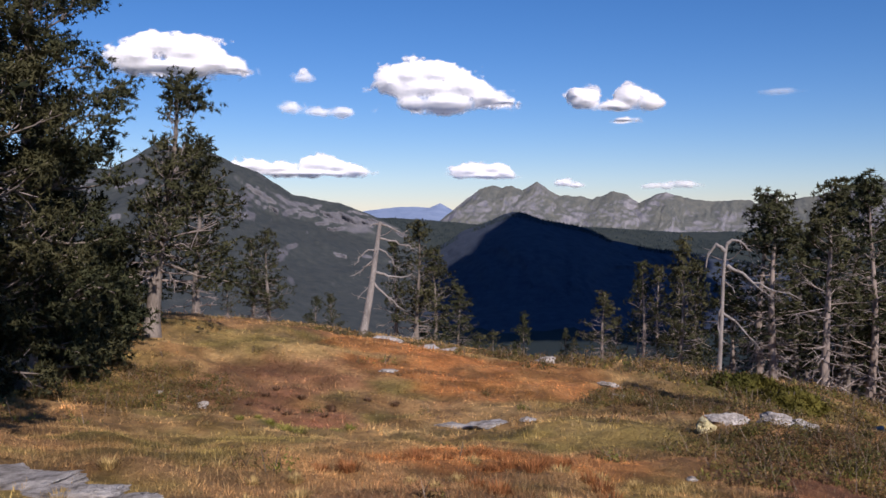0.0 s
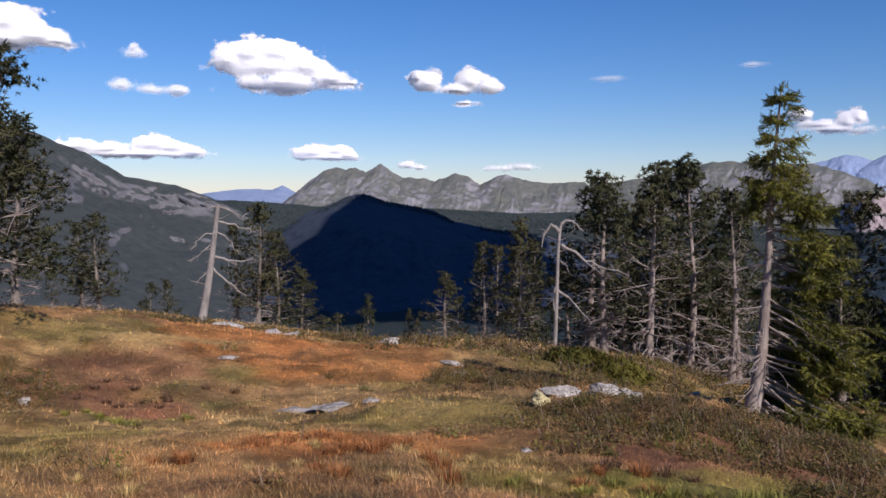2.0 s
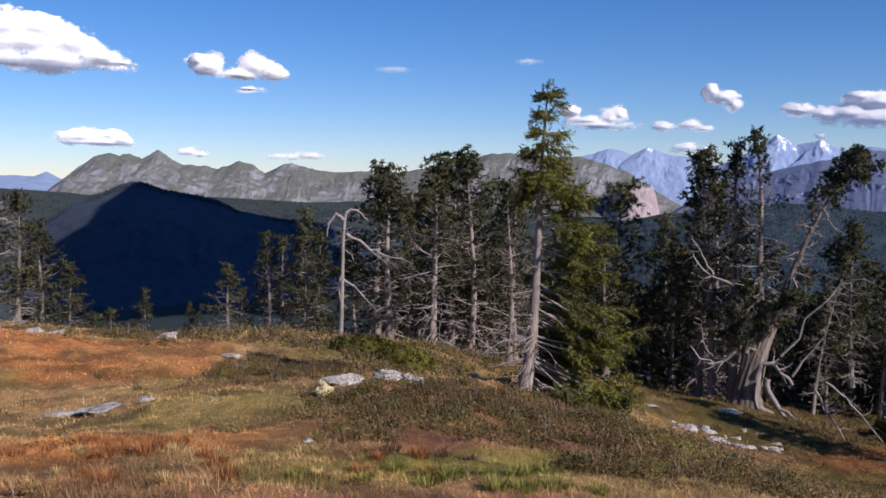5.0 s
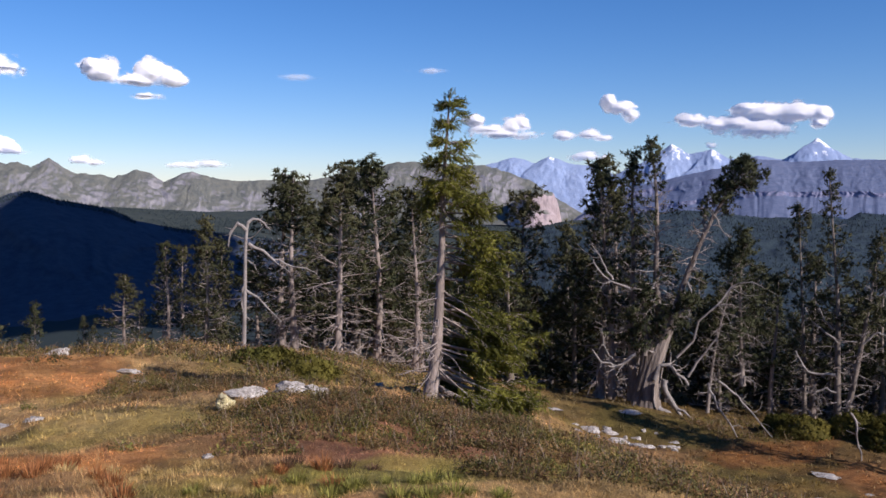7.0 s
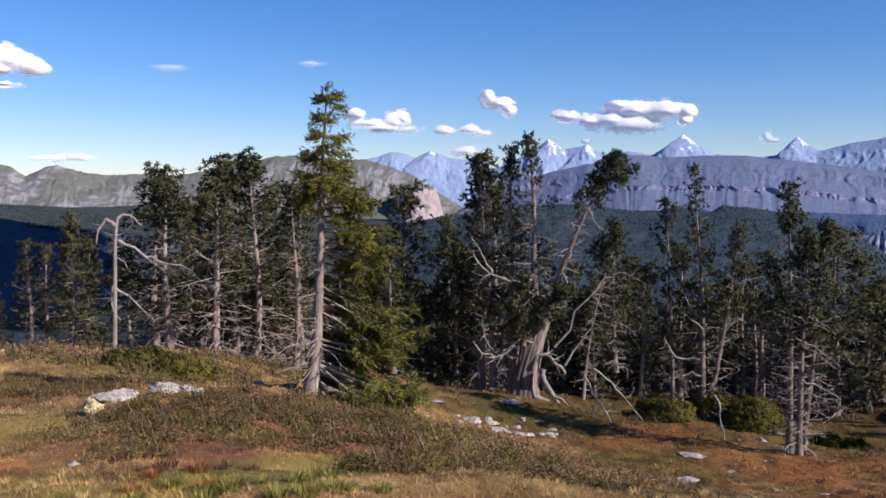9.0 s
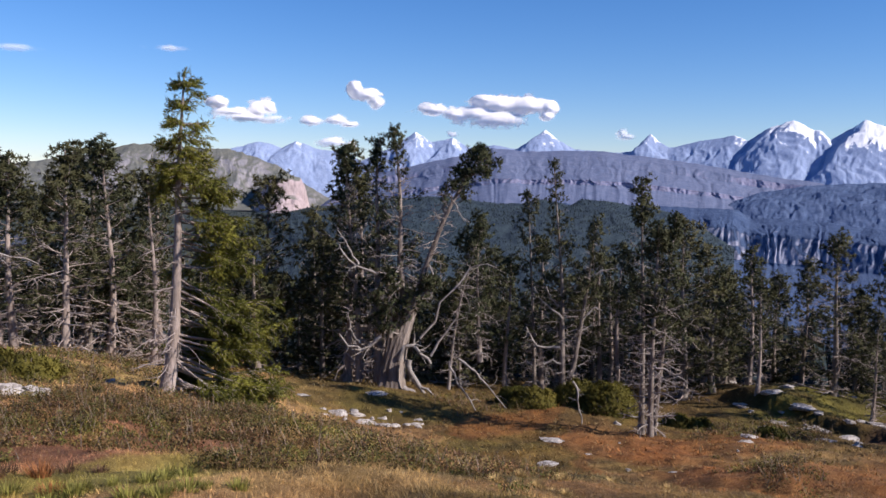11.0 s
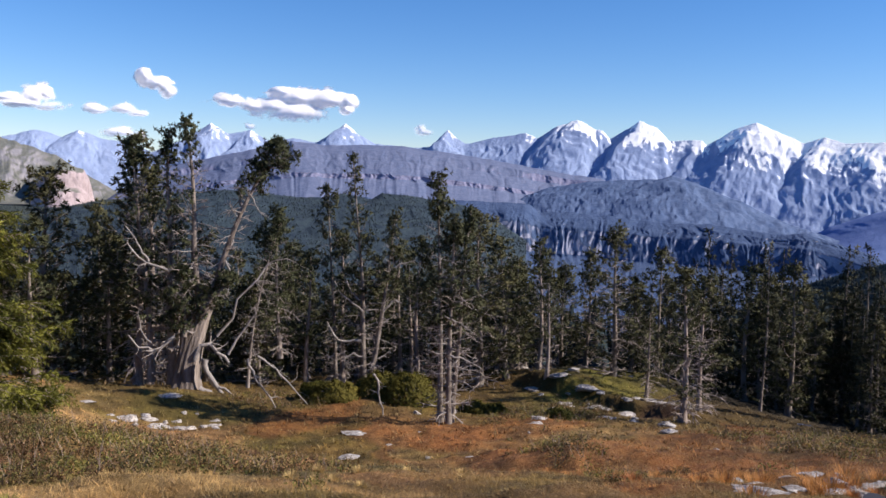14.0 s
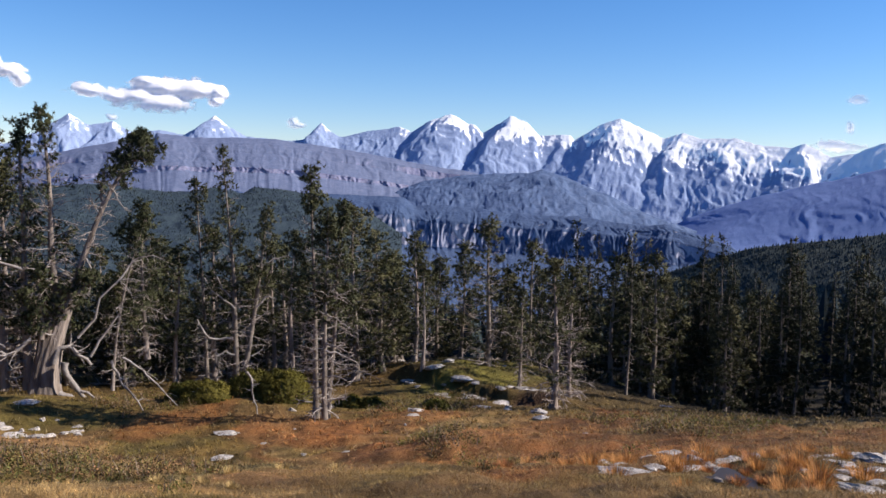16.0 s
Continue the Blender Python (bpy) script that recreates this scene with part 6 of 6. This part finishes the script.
def shrubs(name, label, n, d0, d1, seed, size, leaf, leaves):
    """Low heath bushes: domes of small leaves over bare twigs."""
    rng = np.random.default_rng(seed)
    d, az = np.sqrt(rng.uniform(d0 * d0, d1 * d1, n)), np.radians(rng.uniform(-104, 36, n))
    x, y = -np.sin(az) * d, np.cos(az) * d
    s = rng.uniform(size=n) < shrubby(x, y) * 0.62 + 0.004
    x, y = x[s], y[s]
    n = len(x)
    wide = size * rng.uniform(0.6, 1.5, n)
    k = n * leaves
    th, ph = rng.uniform(0, 6.283, k), np.arccos(rng.uniform(0.0, 1, k))
    r = np.repeat(wide, leaves) * rng.uniform(0.55, 1.08, k) * (0.8 + 0.35 * np.sin(th * 3 + np.repeat(x, leaves)))
    cxx, cyy = np.repeat(x, leaves) + np.cos(th) * np.sin(ph) * r, np.repeat(y, leaves) + np.sin(th) * np.sin(ph) * r
    cz = ground(cxx, cyy) + np.cos(ph) * r * 0.75
    c = np.stack([cxx, cyy, cz], -1)
    a, b2 = rng.normal(size=(k, 3)), rng.normal(size=(k, 3))
    a /= np.linalg.norm(a, axis=1)[:, None]
    b2 /= np.linalg.norm(b2, axis=1)[:, None]
    P = np.stack([c - a * leaf * 0.5, c + b2 * leaf * 0.4, c + a * leaf * 0.7], 1)
    hue_pick = np.repeat(rng.uniform(size=n), leaves)[:, None]
    green = np.array((0.085, 0.088, 0.022)) * (0.7 + 0.8 * rng.uniform(size=(k, 1)))
    brown = np.array((0.19, 0.10, 0.048)) * (0.6 + 0.8 * rng.uniform(size=(k, 1)))
    share = np.clip(0.15 + 0.75 * hue_pick + 0.25 * rng.normal(size=(k, 1)), 0, 1)
    col = green * (1 - share) + brown * share
    patch = (0.75 + 0.7 * smooth(-0.4, 0.5, fbm(cxx / 2.3, cyy / 2.3, 3, 45)))[:, None]
    fresh = smooth(0.0, 0.4, fbm(cxx / 1.4 + 9, cyy / 1.4, 3, 46))[:, None]
    col = col * patch * (1 + fresh * np.array((0.25, 0.45, 0.0)))
    g = Geo()
    g.add(P.reshape(-1, 3), np.arange(k * 3).reshape(-1, 3))
    # Bare twigs standing through the leaves.
    tw = 3
    q = n * tw
    tx, ty = np.repeat(x, tw) + rng.normal(size=q) * 0.3 * size, np.repeat(y, tw) + rng.normal(size=q) * 0.3 * size
    tz = ground(tx, ty)
    ln, an = np.repeat(wide, tw) * rng.uniform(0.7, 1.25, q), rng.uniform(0, 6.283, q)
    tip = np.stack([tx + np.cos(an) * ln * 0.6, ty + np.sin(an) * ln * 0.6, tz + ln * 0.85], -1)
    root = np.stack([tx, ty, tz], -1)
    off = np.stack([-np.sin(an), np.cos(an), 0 * an], -1) * (0.006 + 0.0004 * d0)
    g.add(np.stack([root - off, root + off, tip], 1).reshape(-1, 3), np.arange(q * 3).reshape(-1, 3))
    g.c = [np.repeat(col, 3, 0), np.broadcast_to(np.array((0.20, 0.15, 0.11)), (q * 3, 3))]
    tagged(new(name, g.mesh(name, MAT["leaf"], flat=True)), label, "shrub", kind="stuff")


shrubs("heath_shrubs", "low bilberry and heath bushes, green and russet", 17000, 6, 24, 61, 0.24, 0.046, 130)
shrubs("distant_shrubs", "low heath bushes, green and russet", 14000, 24, 52, 62, 0.38, 0.10, 52)


def dwarf_pine(x, y, w, h, seed):
    """A dome of creeping pine."""
    rng = np.random.default_rng(seed)
    t = Tree(seed)
    n = int(520 * w)
    th, ph = rng.uniform(0, 6.283, n), np.arccos(rng.uniform(0, 1, n))
    r = rng.uniform(0.8, 1.03, n) * (1 + 0.12 * np.sin(th * 4 + seed) * np.sin(ph * 3))
    p = np.stack([np.cos(th) * np.sin(ph) * r * w / 2, np.sin(th) * np.sin(ph) * r * w / 2, np.cos(ph) * r * h], -1)
    t.sp, t.di, t.sz = list(p), list(p * (1, 1, 1.5) + rng.normal(size=p.shape) * 0.3), list(rng.uniform(0.8, 1.5, n))
    for k in range(18):
        a = rng.uniform(0, 6.283)
        t.wood.tube(limb((0, 0, -0.05), a, rng.uniform(0.2, 1.2), w * 0.42, -0.3, rng), np.linspace(0.05, 0.015, 6), 4)
    ob = t.finish("dwarf_pine", "rounded yellow-green dwarf pine bush", PINE_TUFT, "dwarf", "bark", "dwarf pines", category="shrub")
    ob.location = (x, y, float(ground(x, y)) - 0.1)


for k, (x, y, w, h) in enumerate([(38.6, 22.5, 3.1, 1.5), (38.6, 24.4, 2.6, 1.3), (36.9, 26.0, 2.8, 1.0), (37.1, 27.5, 2.0, 0.9),
                                  (39.9, 19.2, 1.6, 0.6), (40.3, 18.2, 1.6, 0.6), (40.7, 14.7, 1.5, 0.5), (9.3, 25.3, 1.8, 0.55),
                                  (9.9, 24.0, 1.8, 0.55), (8.8, 25.5, 1.8, 0.5), (9.7, 24.2, 1.6, 0.5) ]):
    dwarf_pine(x, y, w, h, 500 + k)


# ---- tall tufts of sedge and grass near the viewpoint ----
def tuft_mesh(seed, colour, h, n=170):
    rng = np.random.default_rng(seed)
    a, r = rng.uniform(0, 6.283, n), np.sqrt(rng.uniform(0, 1, n)) * h * 0.55
    out, tall = rng.uniform(0.2, 0.9, n), h * rng.uniform(0.5, 1.1, n)
    b = np.stack([np.cos(a) * r, np.sin(a) * r, 0 * a - 0.03], -1)
    sd = np.stack([-np.sin(a), np.cos(a), 0 * a], -1) * 0.0045
    tip = b + np.stack([np.cos(a) * out * tall, np.sin(a) * out * tall, tall * (1.05 - 0.45 * out)], -1)
    mid = (b + tip) / 2 + np.array([0, 0, 1]) * (tall * 0.14)[:, None]
    g = Geo()
    P = np.stack([b - sd, b + sd, mid + sd * 0.7, mid - sd * 0.7, tip], 1)
    k = np.arange(n) * 5
    g.add(P.reshape(-1, 3), np.zeros((0, 3), int))
    g.f = [(q, q + 1, q + 2, q + 3) for q in k.tolist()] + [(q + 3, q + 2, q + 4) for q in k.tolist()]
    g.c = [np.repeat(np.array(colour) * rng.uniform(0.6, 1.35, (n, 1)), 5, 0)]
    return g.mesh("grass_tuft", MAT["blade"], flat=True)


SEDGE, HEATHER = (0.46, 0.215, 0.065), (0.15, 0.085, 0.05)
RUST, FRESH, BLEACHED = (0.36, 0.15, 0.055), (0.25, 0.235, 0.055), (0.48, 0.34, 0.14)
tg = np.random.default_rng(77)
for colour, h, spots, lab in (
        (RUST, 0.17, [(0.3, 9.8, 1.2, 1.4, 12), (1.2, 10.3, 1.0, 1.5, 10), (0.8, 9.0, 1.5, 0.9, 6), (2.8, 8.2, 1.0, 0.9, 5), (16.1, 2.9, 3.0, 2.0, 14),
                     (12.9, -0.9, 1.6, 1.2, 10), (15.9, -0.2, 1.8, 0.7, 12), (13.1, 4.2, 2.2, 1.0, 14)], "tuft of rust-brown withered sedge"),
        (SEDGE, 0.26, [(18.8, 1.6, 3.2, 2.0, 24), (18.4, -1.0, 2.6, 2.2, 24), (12.8, -1.5, 1.6, 1.4, 18), (20.5, 5.8, 2.6, 1.6, 12), (24.3, 9.9, 2.6, 1.6, 8),
                       (12.9, 0.7, 1.2, 0.7, 8)], "tuft of orange autumn sedge"),
        (HEATHER, 0.16, [(19.8, 4.3, 2.0, 0.7, 14), (12.2, 9.0, 2.4, 1.2, 8), (-2.8, 18.8, 2.2, 1.6, 12), (4.8, 9.4, 1.8, 1.2, 8)], "tuft of dark brown withered heather"),
        (FRESH, 0.15, [(3.6, 7.4, 1.4, 0.8, 7), (4.3, 7.0, 1.2, 0.8, 6), (-2.8, 15.2, 0.9, 0.6, 6), (4.3, 7.0, 0.9, 0.4, 8)], "tuft of fresh green grass"),
        (BLEACHED, 0.13, [(-1.5, 7.9, 2.0, 1.2, 12), (2.1, 8.8, 1.6, 1.0, 8), (7.8, 6.4, 2.0, 1.0, 10), (9.8, 5.4, 2.0, 1.0, 8), (1.9, 9.8, 1.5, 1.0, 6)], "tuft of bleached straw-coloured grass")):
    meshes = [tuft_mesh(900 + q, colour, h) for q in range(4)]
    for px, py, rx, ry, n in spots:
        for q in range(n):
            x, y = px + tg.normal() * rx * 0.6, py + tg.normal() * ry * 0.6
            ob = new("grass_tuft", meshes[q % 4])
            z = tg.uniform(0.7, 1.25)
            ob.matrix_basis = Matrix.Translation((x, y, float(ground(x, y)))) @ Matrix.Rotation(tg.uniform(0, 6.28), 4, "Z") @ Matrix.Scale(z, 4)
            tagged(ob, lab, "grass tuft", lab.replace("tuft", "tufts"))
